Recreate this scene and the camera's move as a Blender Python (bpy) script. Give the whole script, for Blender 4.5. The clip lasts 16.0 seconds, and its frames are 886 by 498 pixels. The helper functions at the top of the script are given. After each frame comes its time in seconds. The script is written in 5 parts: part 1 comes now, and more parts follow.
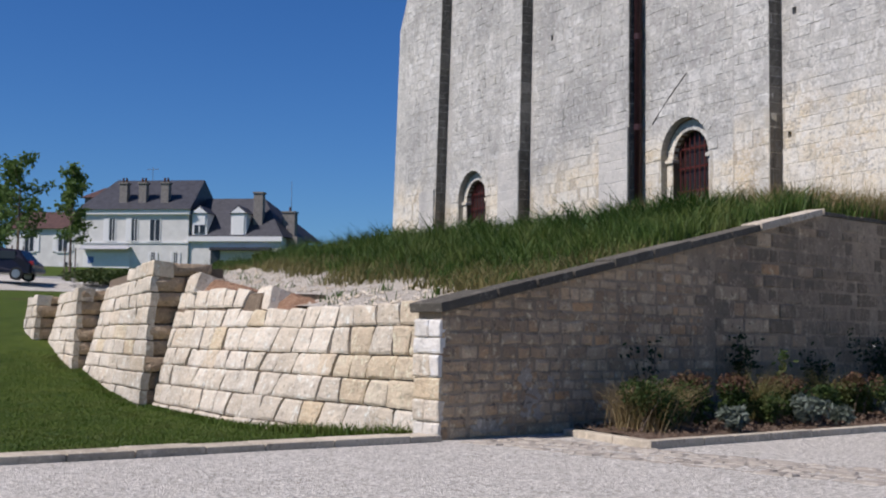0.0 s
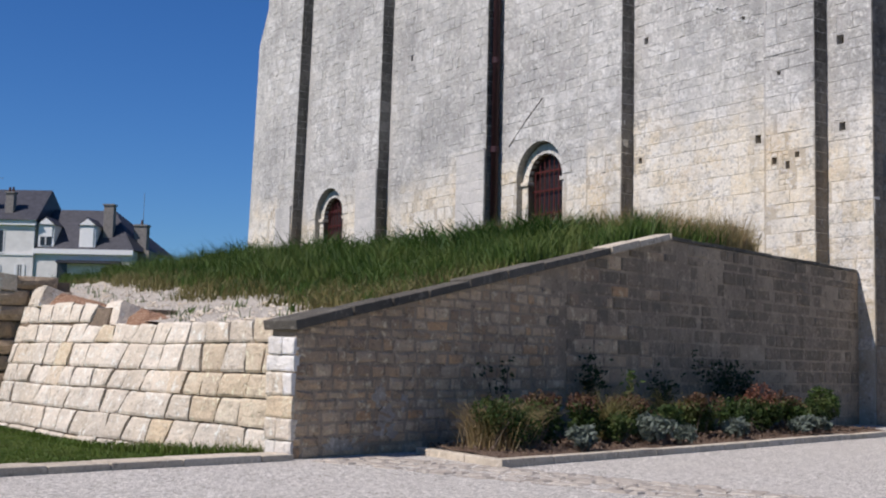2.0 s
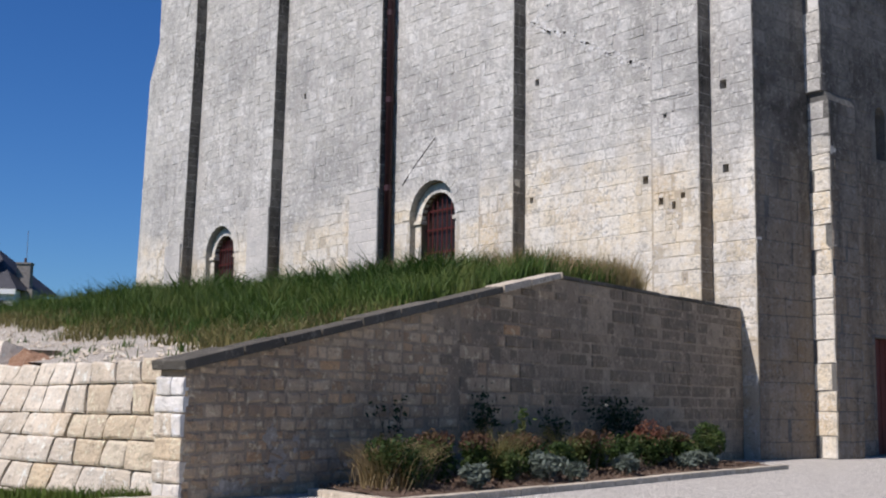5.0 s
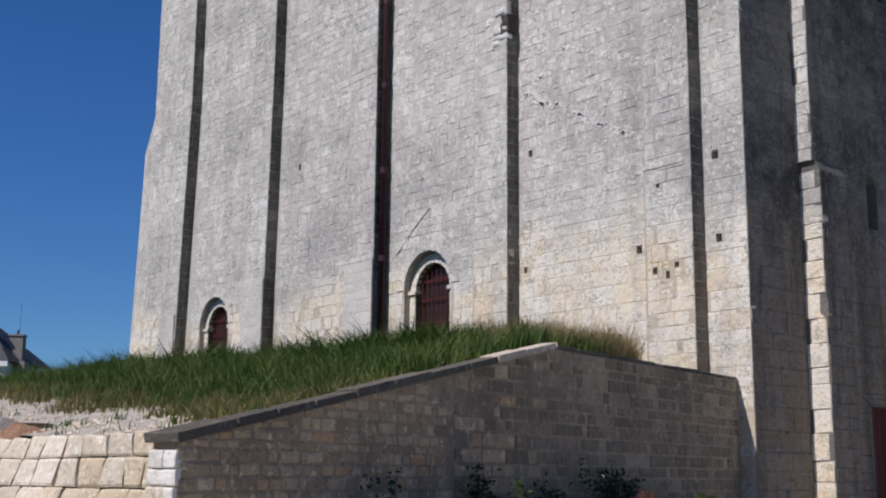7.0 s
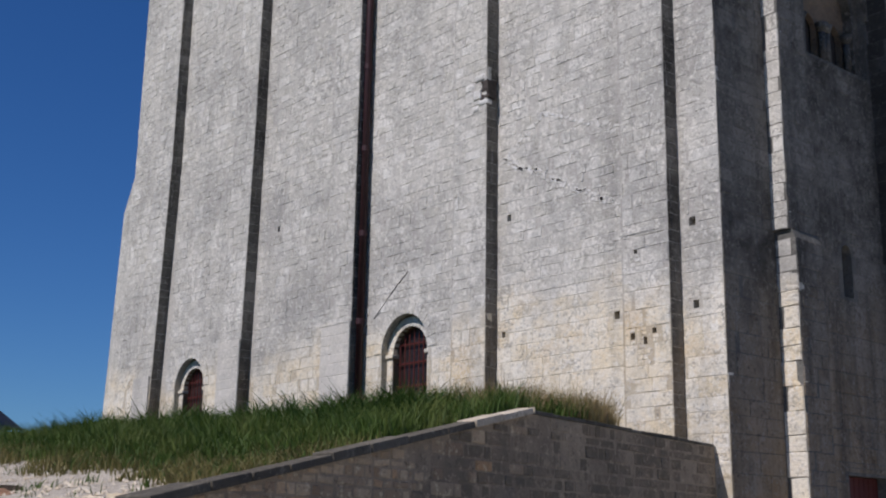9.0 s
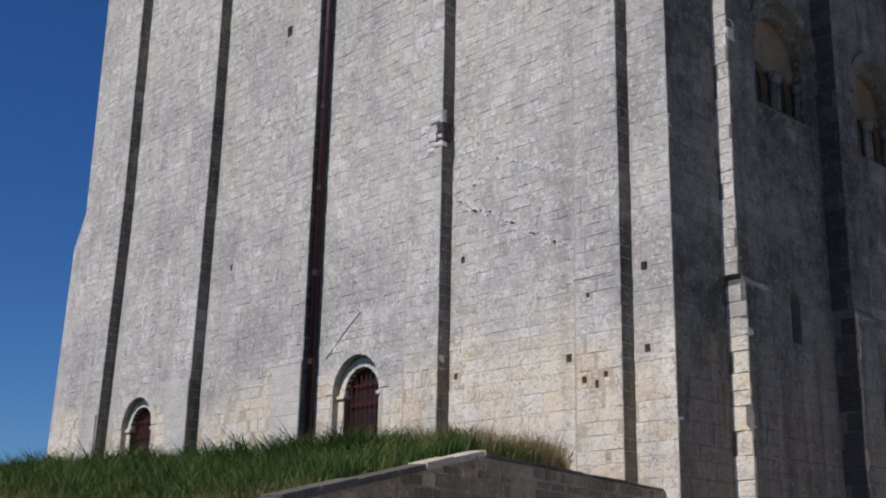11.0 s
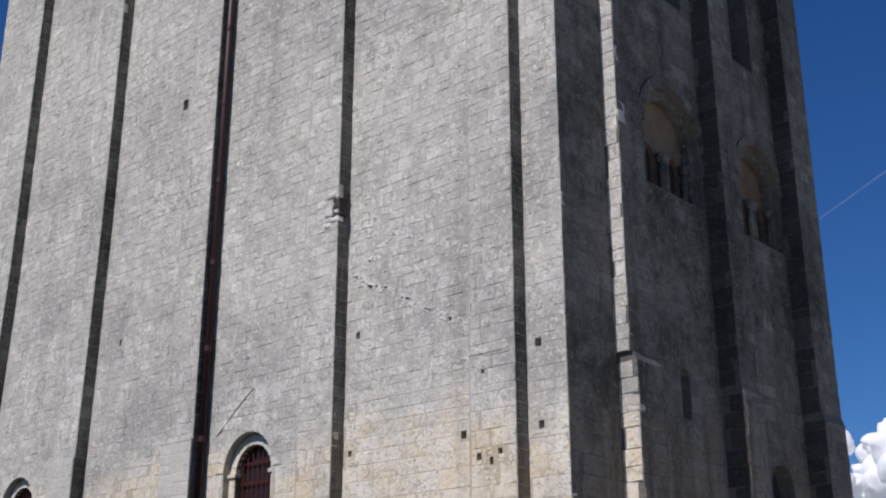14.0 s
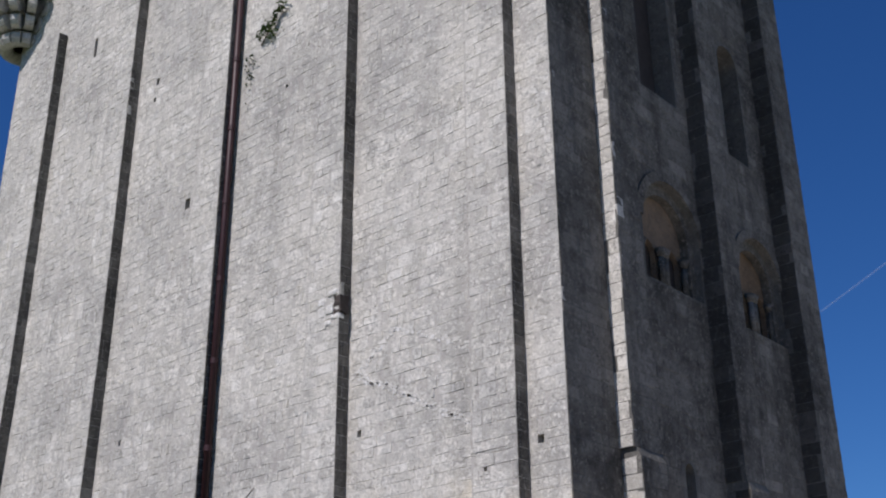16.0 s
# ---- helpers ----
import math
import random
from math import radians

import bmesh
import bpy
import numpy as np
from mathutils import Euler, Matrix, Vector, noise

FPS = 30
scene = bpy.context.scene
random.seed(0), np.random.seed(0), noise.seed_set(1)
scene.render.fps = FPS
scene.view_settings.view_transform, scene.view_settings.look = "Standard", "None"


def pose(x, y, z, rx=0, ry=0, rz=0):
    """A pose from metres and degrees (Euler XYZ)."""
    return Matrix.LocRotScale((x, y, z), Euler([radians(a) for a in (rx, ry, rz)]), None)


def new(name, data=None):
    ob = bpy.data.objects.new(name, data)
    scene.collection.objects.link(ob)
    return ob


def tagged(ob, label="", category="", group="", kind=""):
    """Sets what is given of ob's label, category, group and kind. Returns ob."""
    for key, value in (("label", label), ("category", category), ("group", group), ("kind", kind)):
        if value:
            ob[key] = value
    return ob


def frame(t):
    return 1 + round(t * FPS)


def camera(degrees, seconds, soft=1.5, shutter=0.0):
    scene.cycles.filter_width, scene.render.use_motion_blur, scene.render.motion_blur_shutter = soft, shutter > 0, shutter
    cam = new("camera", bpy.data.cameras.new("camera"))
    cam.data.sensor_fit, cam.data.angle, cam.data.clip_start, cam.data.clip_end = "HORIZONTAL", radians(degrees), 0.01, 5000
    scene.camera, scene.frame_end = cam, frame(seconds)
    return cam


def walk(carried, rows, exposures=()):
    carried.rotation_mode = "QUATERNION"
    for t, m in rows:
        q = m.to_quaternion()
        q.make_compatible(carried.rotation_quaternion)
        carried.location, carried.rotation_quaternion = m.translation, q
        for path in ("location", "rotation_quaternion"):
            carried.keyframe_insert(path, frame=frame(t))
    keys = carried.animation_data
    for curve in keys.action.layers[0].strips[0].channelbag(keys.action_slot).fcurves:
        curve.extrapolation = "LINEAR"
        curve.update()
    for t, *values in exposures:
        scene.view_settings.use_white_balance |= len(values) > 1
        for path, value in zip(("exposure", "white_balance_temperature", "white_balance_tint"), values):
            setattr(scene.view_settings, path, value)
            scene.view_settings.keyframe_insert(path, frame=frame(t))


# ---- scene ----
# Camera: one standing place, panned to the right and tilted up the tower.
EYE = 1.0
cam = camera(41.05, 16.0, soft=2.1)
ROWS = [
    (0.0, 62.83, 4.43, 0.77), (0.5, 61.07, 4.68, 0.59), (1.0, 59.39, 4.74, 0.84), (1.5, 57.47, 5.19, 1.12),
    (2.0, 55.88, 5.44, 1.26), (2.5, 54.60, 5.55, 1.07), (3.0, 52.94, 5.84, 1.10), (3.5, 51.87, 6.29, 1.39),
    (4.0, 50.94, 6.50, 1.22), (6.5, 50.87, 9.72, 0.57), (7.0, 50.47, 10.80, 0.52), (7.5, 50.38, 11.71, 0.70),
    (8.0, 49.97, 12.46, 0.82), (10.5, 48.44, 15.68, 0.80), (11.0, 47.15, 15.92, 1.17), (11.5, 46.10, 16.26, 1.28),
    (12.0, 44.95, 16.53, 1.01), (12.5, 43.84, 17.07, 0.66), (13.0, 42.55, 17.74, 0.43), (13.5, 42.07, 18.77, 0.27),
    (14.0, 41.89, 19.63, -0.04), (14.5, 41.84, 20.80, -0.33), (15.0, 41.90, 22.09, -0.25), (15.5, 41.96, 23.06, -0.37),
    (16.0, 41.90, 24.28, -0.55),
]
TINT = 17.0
EXPOSURES = [(t, stops, 6500.0, TINT) for t, stops in ((0.0, 0.03), (4.0, 0.16), (7.5, -0.10), (11.0, -0.25), (13.0, -0.24), (16.0, -0.08))]
walk(cam, [(t, pose(0, 0, EYE, 0, 0, yaw) @ pose(0, 0, 0, 90 + pitch) @ pose(0, 0, 0, 0, 0, roll))
           for t, yaw, pitch, roll in ROWS], EXPOSURES)

# Daylight: a high sun that stands square to the tower's sunny face.
SUN_DIR = Vector((0.04, 1.0, -1.17)).normalized()
world = bpy.data.worlds.new("sky")
scene.world = world
world.use_nodes = True
wn = world.node_tree.nodes
sky = wn.new("ShaderNodeTexSky")
sky.sky_type, sky.sun_disc = "NISHITA", False
sky.sun_elevation = math.asin(-SUN_DIR.z)
sky.sun_rotation = math.atan2(-SUN_DIR.x, -SUN_DIR.y)
sky.altitude, sky.air_density, sky.dust_density, sky.ozone_density = 60, 1.0, 0.1, 3.0
rich = wn.new("ShaderNodeHueSaturation")
rich.inputs["Saturation"].default_value = 1.22
tint = wn.new("ShaderNodeMix")
tint.data_type, tint.blend_type = "RGBA", "MULTIPLY"
tint.inputs[0].default_value = 1.0
tint.inputs[7].default_value = (0.565, 0.91, 1.30, 1)
world.node_tree.links.new(sky.outputs[0], rich.inputs["Color"])
world.node_tree.links.new(rich.outputs[0], tint.inputs[6])
world.node_tree.links.new(tint.outputs[2], wn["Background"].inputs[0])
wn["Background"].inputs[1].default_value = 0.065
sun_data = bpy.data.lights.new("sun", "SUN")
sun_data.energy, sun_data.angle, sun_data.color = 4.9, radians(0.53), (1.0, 0.97, 0.935)
sun = new("sun", sun_data)
sun.rotation_euler = SUN_DIR.to_track_quat("-Z", "Y").to_euler()
sun.location = (0, -30, 40)

# ---- materials ----
class Nodes:
    """A small helper to wire node materials."""

    def __init__(self, name, rough=0.85, metal=0.0, spec=0.3):
        self.mat = bpy.data.materials.new(name)
        self.mat.use_nodes = True
        self.tree = self.mat.node_tree
        self.bsdf = self.tree.nodes["Principled BSDF"]
        self.bsdf.inputs["Roughness"].default_value = rough
        self.bsdf.inputs["Metallic"].default_value = metal
        self.bsdf.inputs["Specular IOR Level"].default_value = spec
        self.pos = self.tree.nodes.new("ShaderNodeNewGeometry")

    def put(self, socket, value):
        if isinstance(value, bpy.types.NodeSocket):
            self.tree.links.new(value, socket)
        elif isinstance(value, (tuple, list)) and len(value) == 3 and socket.type == "RGBA":
            socket.default_value = (*value, 1)
        else:
            socket.default_value = value

    def node(self, kind, inputs, operation="", blend_type="", feature=""):
        n = self.tree.nodes.new(kind)
        if operation:
            n.operation = operation
        if blend_type:
            n.data_type, n.blend_type = "RGBA", blend_type
        if feature:
            n.feature = feature
        for k, v in inputs.items():
            self.put(n.inputs[k], v)
        return n

    def noise(self, scale, detail=4.0, rough=0.55, stretch=None, shift=(0, 0, 0)):
        m = self.node("ShaderNodeMapping", {"Vector": self.pos.outputs["Position"], "Scale": stretch or (1, 1, 1), "Location": shift})
        return self.node("ShaderNodeTexNoise", {"Vector": m.outputs[0], "Scale": scale, "Detail": detail, "Roughness": rough}).outputs[0]

    def voronoi(self, scale, feature="F1", randomness=1.0):
        return self.node("ShaderNodeTexVoronoi", {"Vector": self.pos.outputs["Position"], "Scale": scale, "Randomness": randomness}, feature=feature)

    def ramp(self, value, lo, hi, a=0.0, b=1.0):
        return self.node("ShaderNodeMapRange", {"Value": value, "From Min": lo, "From Max": hi, "To Min": a, "To Max": b}).outputs[0]

    def math(self, op, a, b=0.0):
        return self.node("ShaderNodeMath", {0: a, 1: b}, operation=op).outputs[0]

    def mix(self, fac, a, b, blend="MIX"):
        n = self.node("ShaderNodeMix", {}, blend_type=blend)
        for socket, v in ((n.inputs[0], fac), (n.inputs[6], a), (n.inputs[7], b)):
            self.put(socket, v)
        return n.outputs[2]

    def chance(self):
        """A random value for each stone, whether an object of its own or an island of a joined mesh."""
        own = self.tree.nodes.new("ShaderNodeObjectInfo").outputs["Random"]
        return self.math("FRACT", self.math("ADD", own, self.pos.outputs["Random Per Island"]))

    def height(self):
        return self.node("ShaderNodeSeparateXYZ", {0: self.pos.outputs["Position"]}).outputs[2]

    def done(self, colour, bump=None, strength=0.5, distance=0.02):
        self.put(self.bsdf.inputs["Base Color"], colour)
        if bump is not None:
            b = self.node("ShaderNodeBump", {"Height": bump, "Strength": strength, "Distance": distance})
            self.tree.links.new(b.outputs[0], self.bsdf.inputs["Normal"])
        return self.mat


def plain(name, colour, rough=0.7, metal=0.0, vary=0.12, scale=6.0, bump=0.1):
    """A painted, wooden or metal surface with slight wear at two scales."""
    n = Nodes(name, rough, metal)
    wear = n.math("ADD", n.math("MULTIPLY", n.noise(scale), 0.6), n.math("MULTIPLY", n.noise(scale * 9), 0.4))
    dark = tuple(c * (1 - vary * 2) for c in colour)
    light = tuple(min(1, c * (1 + vary)) for c in colour)
    return n.done(n.mix(n.ramp(wear, 0.3, 0.7), dark, light), wear, bump, 0.01)


def stone(name, tones, patch, patch_amount, grain=1.0, low=None, bump=0.6, streak=0.0, worn=0.0):
    """Old limestone: a tone for each block, grey lichen in patches, pits and grain; low: a cleaner, warmer zone near the foot."""
    n = Nodes(name, 0.92, 0.0, 0.15)
    r = n.chance()
    c = n.mix(n.ramp(r, 0.0, 0.75), tones[0], tones[1])
    c = n.mix(n.ramp(r, 0.8, 1.0, 0.0, 0.9), c, tones[2])
    if low:
        edge = n.math("ADD", n.height(), n.math("MULTIPLY", n.noise(0.45, 3), 4.0))
        clean = n.ramp(edge, low[2], low[3], 0.9, 0.0)
        warm = n.mix(n.ramp(n.math("ADD", n.noise(1.3, 3, shift=(4, 1, 7)), n.math("MULTIPLY", r, 0.3)), 0.45, 0.8), low[0], low[1])
        warm = n.mix(n.ramp(n.noise(0.8, 4, 0.6, shift=(2, 6, 3)), 0.55, 0.66, 0.0, 0.55), warm, tuple(t * k for t, k in zip(low[0], (0.8, 0.68, 0.5))))
        c = n.mix(clean, c, warm)
    cells = None
    if worn:
        warp = n.node("ShaderNodeVectorMath", {0: n.pos.outputs["Position"], 1: n.node("ShaderNodeTexNoise", {"Vector": n.pos.outputs["Position"], "Scale": 5.0, "Detail": 4.0}).outputs["Color"]}, operation="ADD")
        stretch = n.node("ShaderNodeMapping", {"Vector": warp.outputs[0], "Scale": (1.0, 1.0, 1.7)})
        cells = n.node("ShaderNodeTexVoronoi", {"Vector": stretch.outputs[0], "Scale": 5.5}, feature="F1")
        bw = n.node("ShaderNodeRGBToBW", {0: cells.outputs["Color"]}).outputs[0]
        where = n.ramp(n.noise(0.5, 4, 0.6, shift=(7, 3, 1)), 0.38, 0.62, 0.25, 1.0)
        c = n.mix(n.math("MULTIPLY", n.ramp(bw, 0.5, 0.85, 0.0, worn), where), c, tuple(min(0.85, t * 1.22) for t in tones[2]))
        c = n.mix(n.math("MULTIPLY", n.ramp(bw, 0.4, 0.15, 0.0, worn), where), c, tuple(t * 0.85 for t in patch))
    large = n.math("ADD", n.math("MULTIPLY", n.noise(0.35, 5, 0.6), 0.6), n.math("MULTIPLY", n.noise(2.2, 6, 0.65), 0.4))
    stain = n.ramp(large, 0.44, 0.62, 0.0, patch_amount)
    if low:
        stain = n.math("MULTIPLY", stain, n.math("SUBTRACT", 1.0, n.math("MULTIPLY", clean, 0.85)))
    c = n.mix(stain, c, patch)
    if streak:
        runs = n.noise(1.6, 4, 0.6, stretch=(1, 1, 0.08))
        c = n.mix(n.ramp(runs, 0.5, 0.7, 0.0, streak), c, tuple(p * 0.55 for p in patch))
    fine = n.noise(34, 5, 0.7)
    spots = n.noise(11, 4, 0.7, shift=(3, 9, 2))
    c = n.mix(n.ramp(spots, 0.57, 0.66, 0.0, 0.6 * grain), c, tuple(p * 0.6 for p in patch))
    flakes = n.noise(8.5, 6, 0.78, shift=(1, 5, 8))
    c = n.mix(n.ramp(flakes, 0.55, 0.61, 0.0, 0.7 * grain), c, tuple(min(0.8, t * 1.3) for t in tones[1]))
    c = n.mix(n.ramp(fine, 0.3, 0.7, 0.28 * grain, 0.0), c, (0.08, 0.075, 0.06))
    h = n.math("ADD", n.math("MULTIPLY", n.noise(7, 5, 0.6), 0.7), n.math("MULTIPLY", fine, 0.35))
    if cells is not None:
        h = n.math("SUBTRACT", h, n.math("MULTIPLY", cells.outputs["Distance"], 0.22))
    return n.done(c, h, bump, 0.035)


M = {}
M["ashlar"] = stone("weathered limestone ashlar", ((0.51, 0.49, 0.435), (0.58, 0.56, 0.51), (0.67, 0.655, 0.605)), (0.315, 0.31, 0.29), 0.8,
                    1.0, ((0.78, 0.655, 0.45), (0.82, 0.755, 0.625), 7.6, 8.7), 0.9, 0.28, 0.75)
M["ashlar_core"] = stone("lime mortar and ashlar core", ((0.46, 0.44, 0.40), (0.50, 0.48, 0.44), (0.48, 0.46, 0.42)), (0.28, 0.27, 0.255), 0.7, 1.0,
                         ((0.50, 0.42, 0.30), (0.52, 0.47, 0.37), 7.6, 8.7), 0.6)
M["scar"] = stone("pale broken mortar", ((0.60, 0.585, 0.54), (0.68, 0.665, 0.62), (0.74, 0.73, 0.69)), (0.40, 0.39, 0.36), 0.6, 1.0, None, 1.0)
M["plaster"] = stone("old lime plaster", ((0.47, 0.40, 0.31), (0.52, 0.45, 0.36), (0.50, 0.43, 0.33)), (0.30, 0.25, 0.19), 0.8, 1.0, None, 1.0)
M["repaired"] = stone("smooth grey repaired limestone", ((0.545, 0.52, 0.465), (0.59, 0.56, 0.505), (0.62, 0.59, 0.53)), (0.40, 0.39, 0.365), 0.7, 0.85, None, 0.6, 0.3)
# Darker copy of the ashlar: shade is put into its tone besides stains.
M["shade_ashlar"] = stone("stained limestone ashlar darkened for shade", ((0.155, 0.145, 0.126), (0.22, 0.205, 0.18), (0.31, 0.29, 0.255)), (0.052, 0.048, 0.043), 0.95,
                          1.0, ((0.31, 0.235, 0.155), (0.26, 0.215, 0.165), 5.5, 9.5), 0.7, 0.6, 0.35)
# Near-black copy of the stone: shade painted on the farther buttress sides.
M["shade_black"] = stone("stone blackened for shade", ((0.055, 0.052, 0.048), (0.085, 0.08, 0.073), (0.14, 0.13, 0.12)), (0.03, 0.029, 0.028), 0.7, 1.0, None, 0.6, 0.3)
M["niche_stone"] = stone("brown-stained niche stone, also for reveal shade", ((0.19, 0.12, 0.07), (0.25, 0.165, 0.10), (0.27, 0.205, 0.15)), (0.09, 0.075, 0.06), 0.7, 1.0)
# Dark copy of the ashlar core, with the shaded side's gloom in its colour.
M["shade_core"] = stone("mortar core darkened for shade", ((0.14, 0.135, 0.125), (0.17, 0.165, 0.15), (0.16, 0.155, 0.14)), (0.07, 0.07, 0.068), 0.8, 1.0, None, 0.6, 0.4)
M["rubble"] = stone("brown grey rubble stone", ((0.36, 0.245, 0.15), (0.68, 0.52, 0.34), (0.66, 0.37, 0.165)), (0.27, 0.20, 0.14), 0.6, 1.0, None, 0.9, 0.0, 0.3)
M["grey_rubble"] = stone("grey squared rubble stone", ((0.20, 0.152, 0.10), (0.355, 0.272, 0.186), (0.48, 0.378, 0.263)), (0.19, 0.155, 0.112), 0.8, 1.0, None, 1.0, 0.25, 0.35)
M["rubble_mortar"] = stone("sandy lime mortar", ((0.40, 0.31, 0.21), (0.46, 0.36, 0.25), (0.43, 0.335, 0.23)), (0.2, 0.155, 0.11), 0.8, 1.0, None, 0.8)
M["quoin"] = stone("whitish limewashed quoin", ((0.72, 0.67, 0.58), (0.80, 0.765, 0.69), (0.62, 0.54, 0.42)), (0.50, 0.47, 0.42), 0.5, 0.8, None, 0.8, 0.0, 0.2)
# Darker, browner copy of the cream block: warm shade put into its colour.
M["side_block"] = stone("brown limestone block toned for shade", ((0.42, 0.31, 0.20), (0.52, 0.40, 0.275), (0.36, 0.25, 0.155)), (0.25, 0.19, 0.13), 0.7, 1.0, None, 1.0, 0.0, 0.3)
M["gold_block"] = stone("golden weathered limestone block", ((0.64, 0.50, 0.325), (0.72, 0.595, 0.42), (0.76, 0.67, 0.51)), (0.42, 0.33, 0.235), 0.6, 1.0, None, 1.0, 0.0, 0.35)
M["block"] = stone("pale cream limestone block", ((0.67, 0.57, 0.43), (0.76, 0.67, 0.54), (0.67, 0.535, 0.37)), (0.40, 0.345, 0.27), 0.75, 1.1, None, 0.9, 0.0, 0.25)
M["block_core"] = stone("earthy joint fill", ((0.17, 0.125, 0.085), (0.21, 0.16, 0.11), (0.19, 0.145, 0.10)), (0.13, 0.10, 0.075), 0.5, 1.0, None, 0.8)
M["coping"] = stone("grey coping slab", ((0.085, 0.075, 0.06), (0.16, 0.145, 0.118), (0.45, 0.42, 0.36)), (0.05, 0.045, 0.038), 0.6, 1.0, None, 1.0)
M["kerb"] = stone("worn kerb stone", ((0.49, 0.42, 0.315), (0.60, 0.52, 0.405), (0.66, 0.585, 0.47)), (0.29, 0.245, 0.185), 0.7, 1.0, None, 0.6)
M["cobble"] = stone("pale paving sett", ((0.36, 0.315, 0.26), (0.47, 0.42, 0.35), (0.30, 0.26, 0.215)), (0.2, 0.175, 0.15), 0.5, 1.0, None, 0.6)


def gravel_material():
    n = Nodes("pale limestone gravel", 0.95, 0, 0.1)
    v = n.voronoi(48)
    bw = n.node("ShaderNodeRGBToBW", {0: v.outputs["Color"]}).outputs[0]
    c = n.mix(n.ramp(bw, 0.2, 0.8), (0.25, 0.23, 0.193), (0.80, 0.755, 0.67))
    c = n.mix(n.ramp(n.noise(40, 4, 0.75), 0.53, 0.62, 0.0, 0.8), c, (0.19, 0.172, 0.15))
    c = n.mix(n.ramp(n.noise(0.8, 4), 0.35, 0.7, 0.0, 0.4), c, (0.50, 0.46, 0.40))
    return n.done(c, n.math("ADD", v.outputs["Distance"], n.noise(80, 4)), 0.8, 0.02)


def soil_material(name, a, b, c3):
    n = Nodes(name, 0.95, 0, 0.1)
    c = n.mix(n.ramp(n.noise(6, 6, 0.7), 0.35, 0.65), a, b)
    c = n.mix(n.ramp(n.noise(38, 3, 0.7), 0.56, 0.66), c, c3)
    return n.done(c, n.noise(22, 6, 0.7), 1.0, 0.06)


def leaf(name, a, b, c3=None, scale=1.2, rough=0.6):
    n = Nodes(name, rough, 0, 0.25)
    r = n.chance()
    c = n.mix(r, a, b)
    if c3:
        c = n.mix(n.ramp(n.noise(scale, 3), 0.48, 0.68, 0.0, 0.85), c, c3)
    n.bsdf.inputs["Transmission Weight"].default_value = 0.0
    n.put(n.bsdf.inputs["Base Color"], c)
    t = n.node("ShaderNodeBsdfTranslucent", {"Color": c})
    m = n.node("ShaderNodeMixShader", {0: 0.3, 1: n.bsdf.outputs[0], 2: t.outputs[0]})
    out = n.tree.nodes["Material Output"]
    n.tree.links.new(m.outputs[0], out.inputs[0])
    return n.mat


def lawn_material():
    n = Nodes("mown lawn", 0.9, 0, 0.1)
    c = n.mix(n.ramp(n.noise(1.1, 5, 0.65), 0.35, 0.65), (0.045, 0.078, 0.010), (0.082, 0.118, 0.018))
    c = n.mix(n.ramp(n.noise(17, 5, 0.75), 0.5, 0.75), c, (0.125, 0.14, 0.04))
    return n.done(c, n.noise(60, 4, 0.7), 1.0, 0.05)


M["gravel"] = gravel_material()
M["stony"] = soil_material("bare stony soil", (0.42, 0.37, 0.30), (0.55, 0.50, 0.42), (0.66, 0.62, 0.55))
M["red_earth"] = soil_material("crumbled reddish earth", (0.23, 0.125, 0.075), (0.36, 0.215, 0.135), (0.48, 0.36, 0.26))
M["mulch"] = soil_material("bark mulch", (0.10, 0.065, 0.045), (0.19, 0.13, 0.09), (0.36, 0.29, 0.22))
M["earth"] = soil_material("dark earth under grass", (0.05, 0.06, 0.02), (0.085, 0.09, 0.03), (0.12, 0.11, 0.05))
M["lawn"] = lawn_material()
M["blade"] = leaf("long grass blade", (0.022, 0.056, 0.008), (0.085, 0.145, 0.026), (0.15, 0.175, 0.045))
M["broad_blade"] = leaf("broad dark grass blade", (0.018, 0.05, 0.008), (0.06, 0.115, 0.02), None)
M["lawn_blade"] = leaf("short lawn blade", (0.046, 0.09, 0.010), (0.095, 0.145, 0.022), (0.12, 0.14, 0.032))
M["olive_straw"] = leaf("olive straw blade", (0.10, 0.10, 0.03), (0.24, 0.20, 0.08), (0.14, 0.12, 0.04), 5)
M["straw"] = leaf("dry straw grass", (0.20, 0.14, 0.065), (0.34, 0.26, 0.13), (0.16, 0.15, 0.06))
M["shrub"] = leaf("dark shrub leaf", (0.015, 0.034, 0.008), (0.045, 0.08, 0.016), (0.06, 0.075, 0.02), 5)
M["shrub_light"] = leaf("light green shrub leaf", (0.025, 0.05, 0.01), (0.075, 0.115, 0.028), (0.10, 0.105, 0.035), 5)
M["silver"] = leaf("silver grey leaf", (0.085, 0.11, 0.085), (0.19, 0.22, 0.175), None)
M["bronze"] = leaf("bronze red leaf", (0.06, 0.025, 0.016), (0.14, 0.075, 0.045), (0.11, 0.085, 0.035), 5)
M["rose"] = leaf("dark climbing leaf", (0.015, 0.03, 0.012), (0.04, 0.06, 0.022), None)
M["petal"] = leaf("faded red blossom", (0.12, 0.035, 0.022), (0.21, 0.105, 0.06), None)
M["white_petal"] = plain("white blossom", (0.8, 0.8, 0.76), 0.6)
M["tree_leaf"] = leaf("young tree leaf", (0.05, 0.10, 0.02), (0.12, 0.19, 0.045), None)
M["bark"] = plain("grey brown bark", (0.16, 0.12, 0.09), 0.9, bump=0.5, scale=14)
M["iron"] = plain("rusty red iron", (0.10, 0.022, 0.018), 0.55, 0.3)
M["pipe"] = plain("dark red painted downpipe", (0.040, 0.014, 0.016), 0.5, 0.0, 0.25)
